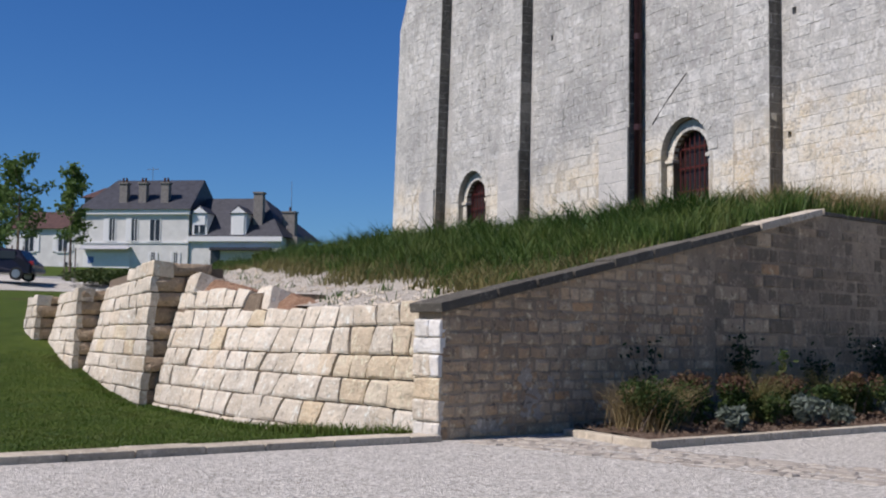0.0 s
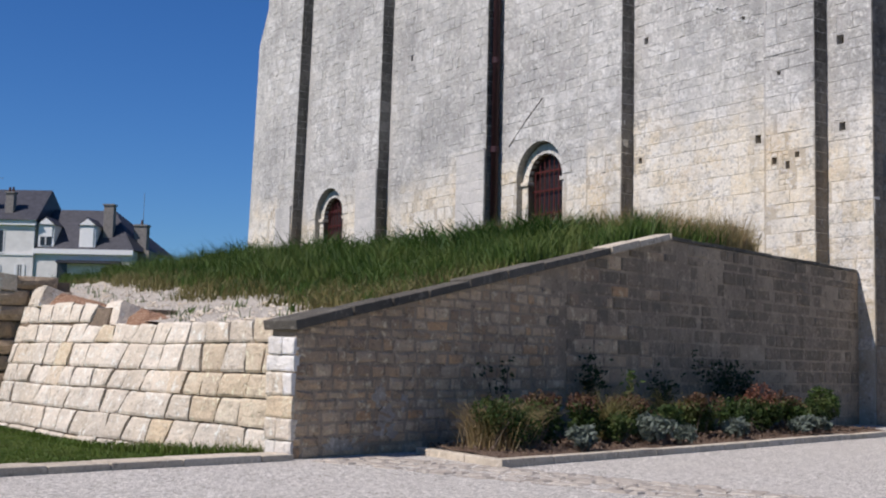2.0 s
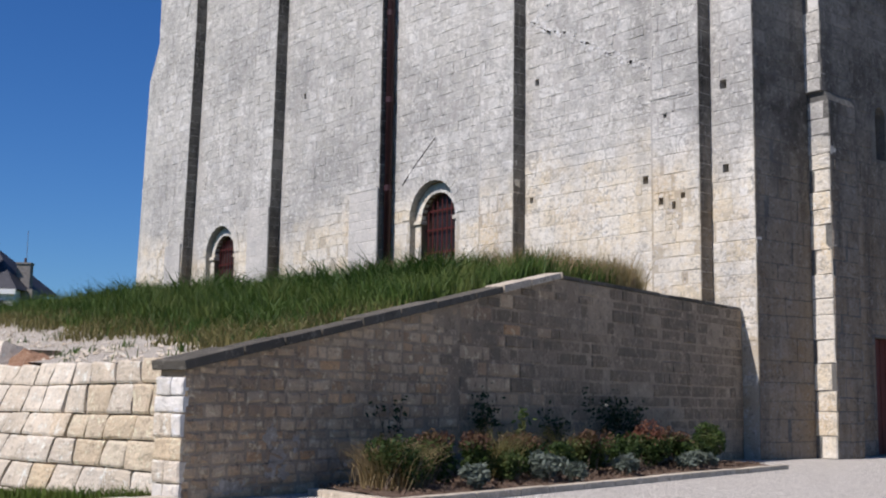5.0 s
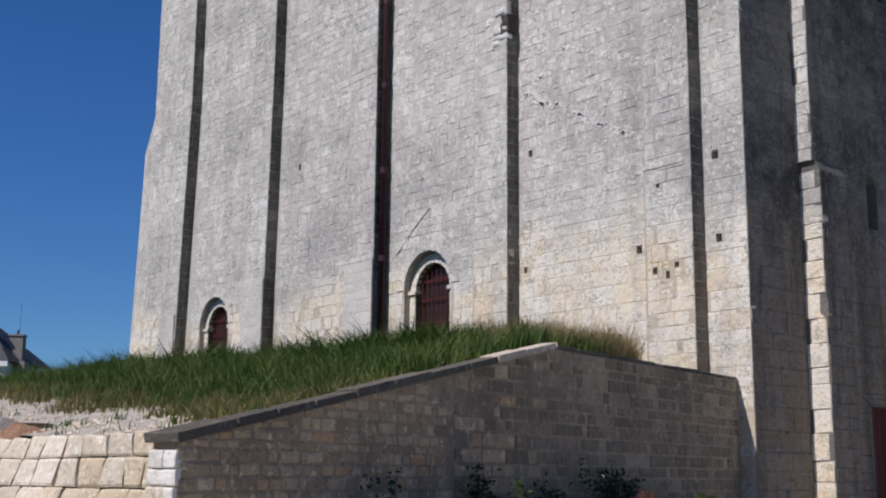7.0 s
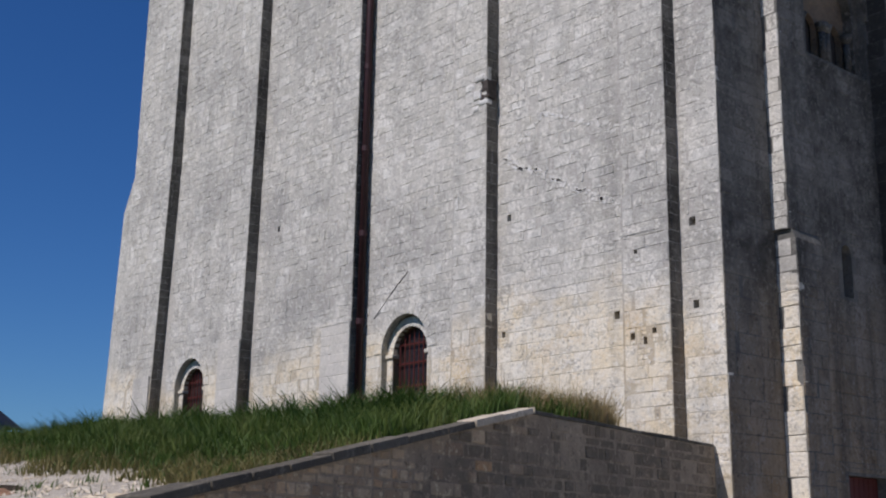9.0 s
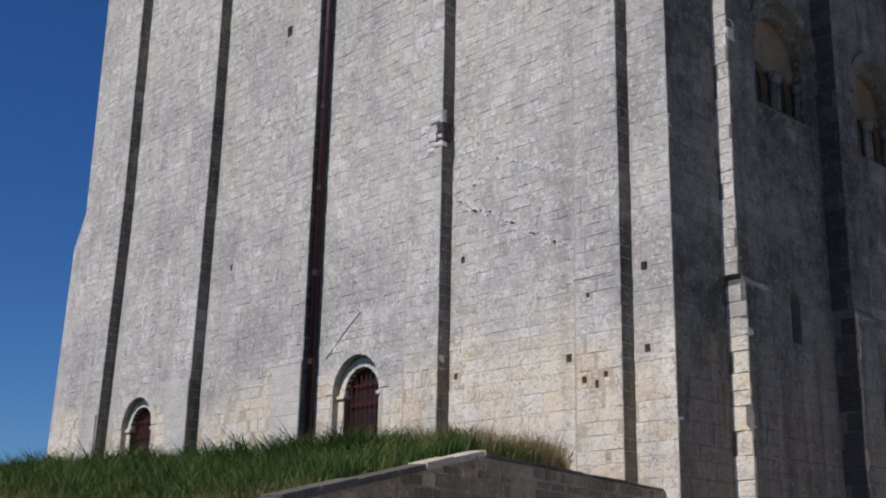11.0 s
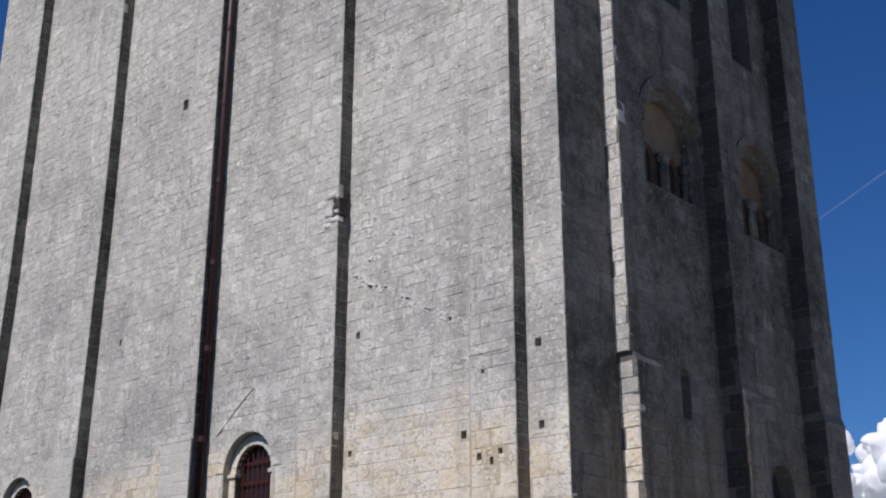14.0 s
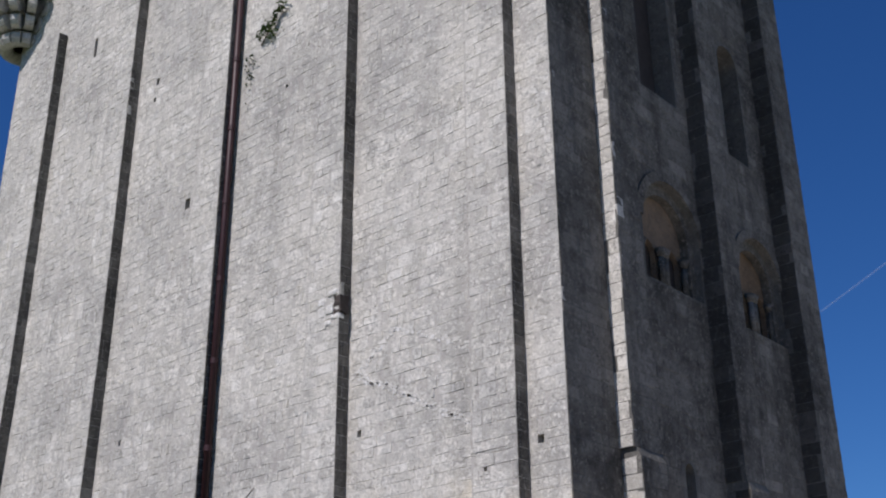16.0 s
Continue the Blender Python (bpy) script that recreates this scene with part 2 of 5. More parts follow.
# Near-black colour in place of missing light in hollows.
M["hollow_dark"] = plain("near-black tone for unlit hollows", (0.06, 0.05, 0.045), 0.95)
M["red_wood"] = plain("dark red painted planks", (0.09, 0.02, 0.016), 0.6, bump=0.3)
M["render_wall"] = plain("off-white render", (0.70, 0.68, 0.63), 0.9, vary=0.08, scale=1.5)
M["white_paint"] = plain("white paint", (0.78, 0.77, 0.74), 0.6, vary=0.05)
M["slate"] = plain("dark slate", (0.052, 0.052, 0.06), 0.55, vary=0.3, scale=2.5, bump=0.3)
M["tile_roof"] = plain("brown clay tile", (0.095, 0.05, 0.042), 0.85, vary=0.3, scale=3, bump=0.4)
M["chimney"] = plain("soot-stained chimney render", (0.24, 0.22, 0.20), 0.9, vary=0.25)
M["old_stone"] = plain("grey old masonry", (0.30, 0.27, 0.23), 0.9, vary=0.3, scale=3, bump=0.5)
M["old_glass"] = plain("dark brown window glass", (0.035, 0.022, 0.02), 0.35, vary=0.2)
M["pane"] = plain("dark window glass", (0.03, 0.035, 0.04), 0.08, vary=0.02)
M["car_paint"] = plain("dark blue car paint", (0.012, 0.012, 0.022), 0.25, vary=0.05)
M["rubber"] = plain("black rubber", (0.02, 0.02, 0.02), 0.8)
M["silver_metal"] = plain("grey alloy", (0.4, 0.4, 0.4), 0.35, 0.8)
M["red_lamp"] = plain("red lamp glass", (0.35, 0.02, 0.02), 0.2)
M["awning"] = plain("faded grey canvas", (0.38, 0.38, 0.39), 0.9, vary=0.15)
M["blue_paint"] = plain("blue painted lettering", (0.12, 0.2, 0.42), 0.7)

# ---- building helpers ----
def mesh_of(name, verts, faces, material, smooth=False):
    me = bpy.data.meshes.new(name)
    me.from_pydata([tuple(v) for v in verts], [], [tuple(f) for f in faces])
    me.materials.append(material)
    if smooth:
        me.shade_smooth()
    me.update()
    return me


def thing(name, at, label, category, group="", kind=""):
    """An Empty at a thing's base."""
    ob = new(name)
    ob.location = at
    ob.empty_display_size = 0.3
    return tagged(ob, label, category, group, kind)


def adopt(ob, parent):
    """Hang ob, built in world places, under parent."""
    ob.parent = parent
    if parent.parent is None:
        ob.matrix_parent_inverse = parent.matrix_basis.inverted()
    return ob


def part(name, bm, material, parent, label="", smooth=False):
    """Link a bmesh, or (verts, faces), as one mesh object under a thing or a part."""
    if isinstance(bm, tuple):
        me = mesh_of(name, bm[0], bm[1], material, smooth)
    else:
        me = bpy.data.meshes.new(name)
        bm.to_mesh(me)
        bm.free()
        me.materials.append(material)
        if smooth:
            me.shade_smooth()
    ob = new(name, me)
    if parent is not None:
        adopt(ob, parent)
    return tagged(ob, label)


def box(x0, x1, y0, y1, z0, z1, bevel=0.0, m=None):
    """A box, bevelled if asked, as a bmesh."""
    bm = bmesh.new()
    bmesh.ops.create_cube(bm, size=1, matrix=Matrix.LocRotScale(((x0 + x1) / 2, (y0 + y1) / 2, (z0 + z1) / 2), None, (x1 - x0, y1 - y0, z1 - z0)))
    if bevel:
        bmesh.ops.bevel(bm, geom=bm.edges[:], offset=bevel, segments=2, affect="EDGES", profile=0.6)
    if m is not None:
        bmesh.ops.transform(bm, matrix=m, verts=bm.verts)
    return bm


def rod(a, b, r0, r1=None, n=8, bm=None):
    """A tapered round bar from a to b."""
    bm = bm or bmesh.new()
    a, b = Vector(a), Vector(b)
    m = Matrix.Translation((a + b) / 2) @ (b - a).to_track_quat("Z", "Y").to_matrix().to_4x4()
    bmesh.ops.create_cone(bm, cap_ends=True, segments=n, radius1=r0, radius2=r0 if r1 is None else r1, depth=(b - a).length, matrix=m)
    return bm


def ridge_prism(outline, axis_u, axis_v, axis_n, origin, depth):
    """Extrude an outline, given in u and v, by depth against n; with holes: the first loop is outside, the others are holes."""
    bm = bmesh.new()
    o, U, V, N = Vector(origin), Vector(axis_u), Vector(axis_v), Vector(axis_n)
    edges = []
    for loop in outline:
        vs = [bm.verts.new(o + U * u + V * v) for u, v in loop]
        edges += [bm.edges.new((vs[i], vs[(i + 1) % len(vs)])) for i in range(len(vs))]
    got = bmesh.ops.triangle_fill(bm, use_beauty=True, use_dissolve=False, edges=edges, normal=N)
    faces = [g for g in got["geom"] if isinstance(g, bmesh.types.BMFace)]
    for f in faces:
        if f.normal.dot(N) < 0:
            f.normal_flip()
    out = bmesh.ops.extrude_face_region(bm, geom=faces)
    bmesh.ops.translate(bm, vec=N * -depth, verts=[g for g in out["geom"] if isinstance(g, bmesh.types.BMVert)])
    # the extruded copy is the back: keep the first faces as front
    bmesh.ops.recalc_face_normals(bm, faces=bm.faces[:])
    return bm


def arch_loop(c, half, sill, spring, n=14):
    """An opening with a round head."""
    pts = [(c - half, sill), (c + half, sill)]
    pts += [(c + half * math.cos(math.pi * i / n), spring + half * math.sin(math.pi * i / n)) for i in range(n + 1)]
    return pts


def rect_loop(u0, u1, v0, v1):
    return [(u0, v0), (u1, v0), (u1, v1), (u0, v1)]


def courses(w, h, course, length, rng, v_start=0.0):
    """Rows of stones over a face of w by h: rectangles u0, u1, v0, v1."""
    v, odd = v_start, 0
    while v < h - 0.03:
        hi = min(h, v + course * rng.uniform(0.72, 1.28))
        if h - hi < course * 0.35:
            hi = h
        u = -rng.uniform(0, length)
        while u < w:
            un = u + length * rng.choice((0.5, 0.75, 0.95, 1.1, 1.35, 1.7)) * rng.uniform(0.9, 1.1)
            if w - un < length * 0.3:
                un = w
            if min(un, w) - max(u, 0) > 0.03:
                yield max(u, 0), min(un, w), v, hi
            u = un
        v = hi


def clear_of(rect, holes):
    """True if a stone lies clear of all openings (centre, half width, sill, spring, or plain rectangles)."""
    u0, u1, v0, v1 = rect
    for h in holes:
        if len(h) == 5:
            c, half, sill, spring, _ = h
            if u1 < c - half or u0 > c + half or v1 < sill or v0 > spring + half:
                continue
            if v0 < spring:
                return False
            nu = min(max(c, u0), u1)
            if (nu - c) ** 2 + (v0 - spring) ** 2 < half**2:
                return False
        elif not (u1 < h[0] or u0 > h[1] or v1 < h[2] or v0 > h[3]):
            return False
    return True


def split_clear(rects, holes):
    """The stones of a face, cut smaller round its openings."""
    for r in rects:
        if clear_of(r, holes):
            yield r
            continue
        u0, u1, v0, v1 = r
        n = max(2, int((u1 - u0) / 0.14))
        run = None
        for k in range(n):
            a, b = u0 + (u1 - u0) * k / n, u0 + (u1 - u0) * (k + 1) / n
            if clear_of((a, b, v0, v1), holes):
                run = (run[0], b) if run else (a, b)
            else:
                if run:
                    yield run[0], run[1], v0, v1
                run = None
                m = 4
                for q in range(m):
                    low, high = v0 + (v1 - v0) * q / m, v0 + (v1 - v0) * (q + 1) / m
                    if clear_of((a, b, low, high), holes):
                        yield a, b, low, high
        if run:
            yield run[0], run[1], v0, v1


def stone_mesh(rects, origin, U, V, N, gap, proud, chamfer, rng, rough=0.0, warp=None):
    """Joined stones, each with its own chamfered front, standing proud of the joints."""
    verts, faces = [], []
    o, U, V, N = Vector(origin), Vector(U), Vector(V), Vector(N)
    for u0, u1, v0, v1 in rects:
        g = gap * rng.uniform(0.5, 1.3) / 2
        if u1 - u0 < 3 * g or v1 - v0 < 3 * g:
            continue
        p = proud * rng.uniform(0.45, 1.3)
        b = len(verts)
        c = min(chamfer, (u1 - u0) * 0.3, (v1 - v0) * 0.3)
        tilt = rng.uniform(-1, 1) * rough
        for inset, n in ((g, -0.004), (g + c, p)):
            for u, v, su, sv in ((u0, v0, 1, 1), (u1, v0, -1, 1), (u1, v1, -1, -1), (u0, v1, 1, -1)):
                ju, jv = rng.uniform(-1, 1) * rough * 0.5, rng.uniform(-1, 1) * rough * 0.5
                q = o + U * (u + su * inset + ju) + V * (v + sv * inset + jv) + N * (n + (tilt * su if n > 0 else 0))
                verts.append(q)
        faces += [(b + 4, b + 5, b + 6, b + 7)]
        faces += [(b + i, b + (i + 1) % 4, b + 4 + (i + 1) % 4, b + 4 + i) for i in range(4)]
    return verts, faces


def block_shapes(name, material, rng, n=6, chamfer=0.07, rough=0.03):
    """A few worn unit blocks, front towards +n, to be scaled to each stone's size."""
    shapes = []
    for _ in range(n):
        vs = []
        for inset, h in ((0.0, 0.0), (0.0, 0.72), (chamfer, 1.0)):
            for u, v, su, sv in ((-0.5, -0.5, 1, 1), (0.5, -0.5, -1, 1), (0.5, 0.5, -1, -1), (-0.5, 0.5, 1, -1)):
                j = rough if h else 0
                vs.append((u + su * (inset * rng.uniform(0.5, 1.5)) + su * abs(rng.uniform(0, j)), v + sv * inset * rng.uniform(0.6, 1.6) + sv * abs(rng.uniform(0, j)), h + rng.uniform(-1, 0.6) * j * 2))
        mid = (rng.uniform(-0.1, 0.1), rng.uniform(-0.1, 0.1), 1.0 + rng.uniform(0.0, 0.12))
        vs.append(mid)
        fs = [(i + 4 * k, (i + 1) % 4 + 4 * k, (i + 1) % 4 + 4 * (k + 1), i + 4 * (k + 1)) for k in range(2) for i in range(4)]
        fs += [(8 + i, 8 + (i + 1) % 4, 12) for i in range(4)]
        shapes.append(mesh_of(name, vs, fs, material))
    return shapes


def lay_blocks(name, rects, origin, U, V, N, gap, depth, shapes, parent, rng, place=None, loose=0.0):
    """Stones as objects of their own on a few shared meshes."""
    o, U, V, N = Vector(origin), Vector(U), Vector(V), Vector(N)
    inv = Matrix.Translation(-Vector(parent.location))
    for u0, u1, v0, v1 in rects:
        w, h = u1 - u0 - gap, v1 - v0 - gap
        if w < 0.03 or h < 0.03:
            continue
        d = depth * rng.uniform(0.8, 1.2)
        if place:
            c, Uu, Vv, Nn = place((u0 + u1) / 2, (v0 + v1) / 2)
        else:
            c, Uu, Vv, Nn = o + U * ((u0 + u1) / 2) + V * ((v0 + v1) / 2), U, V, N
        if loose:
            a = rng.uniform(-1, 1) * loose
            Uu, Vv = Uu * math.cos(a) + Vv * math.sin(a), Vv * math.cos(a) - Uu * math.sin(a)
            w, h = w * rng.uniform(0.86, 1.0), h * rng.uniform(0.82, 1.02)
        m = Matrix((Uu * w, Vv * h, Nn * d)).transposed().to_4x4()
        m.translation = c
        ob = new(name, rng.choice(shapes))
        ob.parent = parent
        ob.matrix_parent_inverse = inv
        ob.matrix_basis = m


def worn_block(name, corners, N, depth, material, parent, rng, gap=0.012, round_off=0.035, rough=0.02, upright=1.0):
    """One old stone with rounded arrises and an uneven face, between four corners of its front (anticlockwise)."""
    a, b, c, d = (Vector(q) for q in corners)
    N = Vector(N).normalized()
    wide, high = max(0.05, ((b - a).length + (c - d).length) / 2), max(0.05, ((d - a).length + (c - b).length) / 2)
    gu, gv = gap * upright / wide * rng.uniform(0.4, 1.0), gap / high * rng.uniform(0.3, 1.0)
    seed = Vector((rng.uniform(0, 90), rng.uniform(0, 90), rng.uniform(0, 90)))
    lift = rng.uniform(-0.5, 0.5) * rough
    marks = [0.0, 0.1, 0.36, 0.64, 0.9, 1.0]
    verts, faces, n = [], [], len(marks)
    for j in marks:
        for i in marks:
            u, v = gu + (1 - 2 * gu) * i, gv + (1 - 2 * gv) * j
            p = a.lerp(b, u).lerp(d.lerp(c, u), v)
            e = min(i, 1 - i) * wide, min(j, 1 - j) * high
            drop = sum(max(0.0, 1 - q / (round_off * 1.6)) ** 2 for q in e) * round_off * 0.6
            w = noise.noise_vector(p * 3.0 + seed)
            w2 = noise.noise_vector(p * 9.0 + seed)
            rim = 0.25 if min(e) < 0.004 else 1.0
            verts.append(p + N * (lift - drop + (w.x + 0.5 * w2.x) * rough) + (b - a).normalized() * w.y * rough * 0.5 * rim + (d - a).normalized() * w.z * rough * 0.5 * rim)
    for j in range(n - 1):
        for i in range(n - 1):
            faces.append((j * n + i, j * n + i + 1, (j + 1) * n + i + 1, (j + 1) * n + i))
    edge = list(range(n)) + [j * n + n - 1 for j in range(1, n)] + [n * n - 1 - i for i in range(1, n)] + [(n - 1 - j) * n for j in range(1, n - 1)]
    base = len(verts)
    for q in edge:
        verts.append(verts[q] - N * depth + noise.noise_vector(verts[q] * 4.0 + seed) * rough)
    for q in range(len(edge)):
        r = (q + 1) % len(edge)
        faces.append((edge[r], edge[q], base + q, base + r))
    ob = new(name, mesh_of(name, verts, faces, material))
    return adopt(ob, parent)


def blades(points, heights, width, lean, rng, name, material, label, category):
    """Grass: bent tapering blades, joined."""
    n = len(points)
    a = rng.uniform(0, 2 * np.pi, n)
    side = np.stack([np.cos(a), np.sin(a), np.zeros(n)], 1) * (width * rng.uniform(0.6, 1.4, n))[:, None]
    b = rng.uniform(0, 2 * np.pi, n)
    off = np.stack([np.cos(b), np.sin(b), np.zeros(n)], 1) * (lean * heights * rng.uniform(0.2, 1.0, n))[:, None]
    up = np.array([0, 0, 1.0]) * heights[:, None]
    mid, tip = points + off * 0.3 + up * 0.55, points + off + up * rng.uniform(0.75, 1.0, n)[:, None]
    v = np.stack([points - side, points + side, mid - side * 0.8, mid + side * 0.8, tip], 1).reshape(-1, 3)
    me = bpy.data.meshes.new(name)
    k = np.arange(n)[:, None] * 5
    quads, tris = k + [0, 1, 3, 2], k + [2, 3, 4]
    loops = np.concatenate([quads.ravel(), tris.ravel()]).astype(np.int32)
    starts = np.concatenate([np.arange(n) * 4, 4 * n + np.arange(n) * 3]).astype(np.int32)
    me.vertices.add(len(v))
    me.vertices.foreach_set("co", v.astype(np.float32).ravel())
    me.loops.add(len(loops))
    me.loops.foreach_set("vertex_index", loops)
    me.polygons.add(2 * n)
    me.polygons.foreach_set("loop_start", starts)
    me.update(calc_edges=True)
    me.validate()
    me.materials.append(material)
    return tagged(new(name, me), label, category, kind="stuff")


def leaf_cloud(centres, size, rng, stretch=1.8):
    """Folded leaves at the given places, as verts and faces."""
    verts, faces = [], []
    for c in centres:
        q = Euler((rng.uniform(0, 6.3), rng.uniform(0, 6.3), rng.uniform(0, 6.3))).to_matrix()
        s = size * rng.uniform(0.6, 1.4)
        b = len(verts)
        for x, y, z in ((0, -stretch, 0), (0.8, 0, 0.25), (0, stretch, 0), (-0.8, 0, 0.25)):
            verts.append(Vector(c) + q @ Vector((x * s * 0.5, y * s * 0.5, z * s * 0.5)))
        faces += [(b, b + 1, b + 2), (b, b + 2, b + 3)]
    return verts, faces


def lumpy(n, radius, height, rng, lumps=9):
    """Places on and in a lumpy crown that stands on the origin."""
    knots = [(Vector((rng.gauss(0, 1), rng.gauss(0, 1), 0)).normalized() * radius * rng.uniform(0.1, 0.7), height * rng.uniform(0.3, 0.78), rng.uniform(0.3, 0.55)) for _ in range(lumps)]
    out = []
    while len(out) < n:
        k, z, r = rng.choice(knots)
        d = Vector((rng.gauss(0, 1), rng.gauss(0, 1), rng.gauss(0, 1))).normalized() * (r * rng.uniform(0.55, 1.0))
        p = Vector((k.x + d.x * radius, k.y + d.y * radius, z + d.z * height * 0.6))
        if p.z > 0.02:
            out.append(p)
    return out

# ---- the ground ----
def slope_of(table, x):
    xs, zs = [p[0] for p in table], [p[1] for p in table]
    return float(np.interp(x, xs, zs))


RISE = [(-900, 14.0), (-400, 11.0), (-150, 9.0), (-116, 7.4), (-95, 5.9), (-72, 3.95), (-60, 3.2), (-45, 2.3), (-36, 1.6), (-31, 1.15),
        (-28.7, 0.90), (-26.5, 0.58), (-24.4, 0.33), (-21.5, 0.05), (-19, -0.10), (-14, -0.14), (-10.4, -0.01), (-9.6, 0.0), (-5, 0.0), (0, -0.6), (40, -0.8)]


def land(x, y):
    """Height of the lawn and the slope beyond it."""
    z = slope_of(RISE, x)
    if x < -12:
        z += max(0.0, (y - 12) * 0.02) * min(1, (-12 - x) / 20)
        z -= max(0.0, 3.0 - y) * 0.03
    return z


WALL_A, WALL_DIR = Vector((-10.687, 5.484, 0)), Vector((-0.2404, 0.9707, 0))
WALL_OUT = Vector((0.9707, 0.2404, 0))
WALL_LEN, WALL_THICK = 13.89, 0.42


def wall_top(s):
    return 1.29 + (2.84 - 1.29) * min(1.0, s / 7.1)


def bank(x, y):
    """Height of the earth bank between the ramparts and the tower."""
    edge = float(np.interp(x, [-44, -36, -30, -26, -22, -19, -16, -11], [1.6, 2.0, 2.05, 2.05, 2.1, 1.72, 1.42, 1.32]))
    crown = float(np.interp(x, [-45, -38, -27, -12], [2.4, 3.0, 3.12, 2.78]))
    s = max(0.0, min(1.0, (y - 5.6) / 6.8))
    return edge + (crown - edge) * (0.75 * s + 0.25 * s * s * (3 - 2 * s)) + 0.05 * noise.noise((x * 0.7, y * 0.7, 3.0))


def sheet(name, xs, ys, height, material, label, category, keep=None, skirt=0.0):
    verts, faces, index = [], [], {}
    for i, x in enumerate(xs):
        for j, y in enumerate(ys):
            index[i, j] = len(verts)
            verts.append((x, y, height(x, y)))
    for i in range(len(xs) - 1):
        for j in range(len(ys) - 1):
            if keep is None or keep((xs[i] + xs[i + 1]) / 2, (ys[j] + ys[j + 1]) / 2):
                faces.append((index[i, j], index[i + 1, j], index[i + 1, j + 1], index[i, j + 1]))
    ob = new(name, mesh_of(name, verts, faces, material, True))
    return tagged(ob, label, category, kind="structure")


def steps(a, b, d):
    return list(np.arange(a, b + d * 0.5, d))


gx = [-900, -600, -400, -250] + steps(-180, -60, 6) + steps(-58, -30, 2) + steps(-29, -9.5, 0.5) + [-5, 0, 10, 40, 200, 900]
gy = [-900, -300, -100, -40] + steps(-20, -2, 3) + steps(-1, 8, 0.5) + steps(9, 21, 2) + [25, 32, 50, 80, 150, 400, 900]
sheet("ground", gx, gy, lambda x, y: land(x, y) - (0.14 if x > -8.5 - (y + 4.6) * 0.2012 else 0.0) - (0.3 if y > 5.9 and x > -15 else 0.0), M["lawn"], "mown green lawn rising gently towards a road", "lawn")


def court(x, y):
    return -0.6 * max(0.0, min(1.0, (6.0 - math.hypot(x, y)) / 6.0)) + 0.006 * noise.noise((x, y, 0))


cy = [-60, -30, -15] + steps(-8, 20, 0.5) + [24, 30, 45, 70]


def gravel_sheet():
    verts, faces = [], []
    rows = []
    for y in cy:
        lo = float(np.interp(y, [-60, -4.6, 5.4, 5.5, 7.0, 18.98, 19.2, 70], [2.3, -8.57, -10.6, -10.7, -11.1, -14.05, -14.05, -14.05]))
        xs = [lo + (60 - lo) * (k / 60) ** 1.7 for k in range(61)]
        rows.append([(x, y, court(x, y)) for x in xs])
    for r in rows:
        verts += r
    n = 61
    for j in range(len(rows) - 1):
        for i in range(n - 1):
            faces.append((j * n + i, j * n + i + 1, (j + 1) * n + i + 1, (j + 1) * n + i))
    return tagged(new("gravel_court", mesh_of("gravel_court", verts, faces, M["gravel"], True)), "pale crushed limestone gravel courtyard", "gravel", kind="structure")


gravel_sheet()


def in_bank(x, y):
    s = (y - WALL_A.y) / WALL_DIR.y
    return x < WALL_A.x + WALL_DIR.x * s - 0.30 and x > -46


def bank_height(x, y):
    z = bank(x, y)
    if x < -30:
        f = min(1.0, (-30 - x) / 14)
        z = z * (1 - f) + land(x, y) * f
    return z


sheet("earth_bank", steps(-46, -11, 0.35), steps(5.65, 19.1, 0.35), bank_height, M["earth"], "earth bank overgrown with long grass below the tower", "bank", in_bank)


def stony(x, y):
    """Bare strip behind the rampart."""
    return bank_height(x, y) + 0.025


sheet("stony_strip", steps(-40, -11.2, 0.25), steps(5.6, 8.2, 0.2), stony, M["stony"], "bare stony strip of pale rubble behind the rampart", "soil",
      lambda x, y: in_bank(x, y) and y < 8.0 + 0.35 * noise.noise((x * 0.8, 2.0, 0)) + (0.0 if x < -14 else 0.3 * (-14 - x)) * 0.6)

# ---- the tower ----
X3, Y3, Z3 = Vector((1, 0, 0)), Vector((0, 1, 0)), Vector((0, 0, 1))
FACE_Y, FRONT_Y = 18.98, 18.60          # sunny wall, and the fronts of its buttresses
FACE_X = -13.67                          # shaded wall
LEFT_X, BACK_Y, TOP = -40.15, 31.0, 32.0
rng = random.Random(5)
tower = thing("tower", (-27, 25, 0), "massive square limestone keep with tall flat buttresses, weathered grey", "tower")
WINDOWS = [-34.9, -23.64]
OUTER = (0.96, 3.2, 5.78)                # half width, sill, spring
INNER = (0.70, 3.2, 5.74)
lit_holes = [(c, OUTER[0], OUTER[1], OUTER[2], 0) for c in WINDOWS]
PUTLOGS = [(-27.55, 17.28, 0.3, 0.42), (-19.75, 8.55, 0.16, 0.2), (-14.38, 7.42, 0.2, 0.22), (-14.35, 5.70, 0.17, 0.2), (-16.43, 5.74, 0.18, 0.2),
           (-19.93, 5.74, 0.13, 0.16), (-29.92, 10.2, 0.14, 0.2), (-34.29, 26.05, 0.22, 0.95), (-29.89, 22.68, 0.2, 0.3), (-29.97, 22.0, 0.15, 0.2),
           (-23.1, 19.6, 0.13, 0.16), (-31.3, 22.9, 0.14, 0.2)]
slots = [(x - w * 0.42, x + w * 0.42, z - h * 0.42, z + h * 0.42) for x, z, w, h in PUTLOGS]
outline = [rect_loop(LEFT_X, FACE_X, -0.2, TOP)] + [arch_loop(c, *OUTER) for c in WINDOWS] + [rect_loop(*s) for s in slots]
part("wall", ridge_prism(outline, X3, Z3, -Y3, (0, FACE_Y, 0), 0.2), M["ashlar_core"], tower, "sunlit limestone wall")
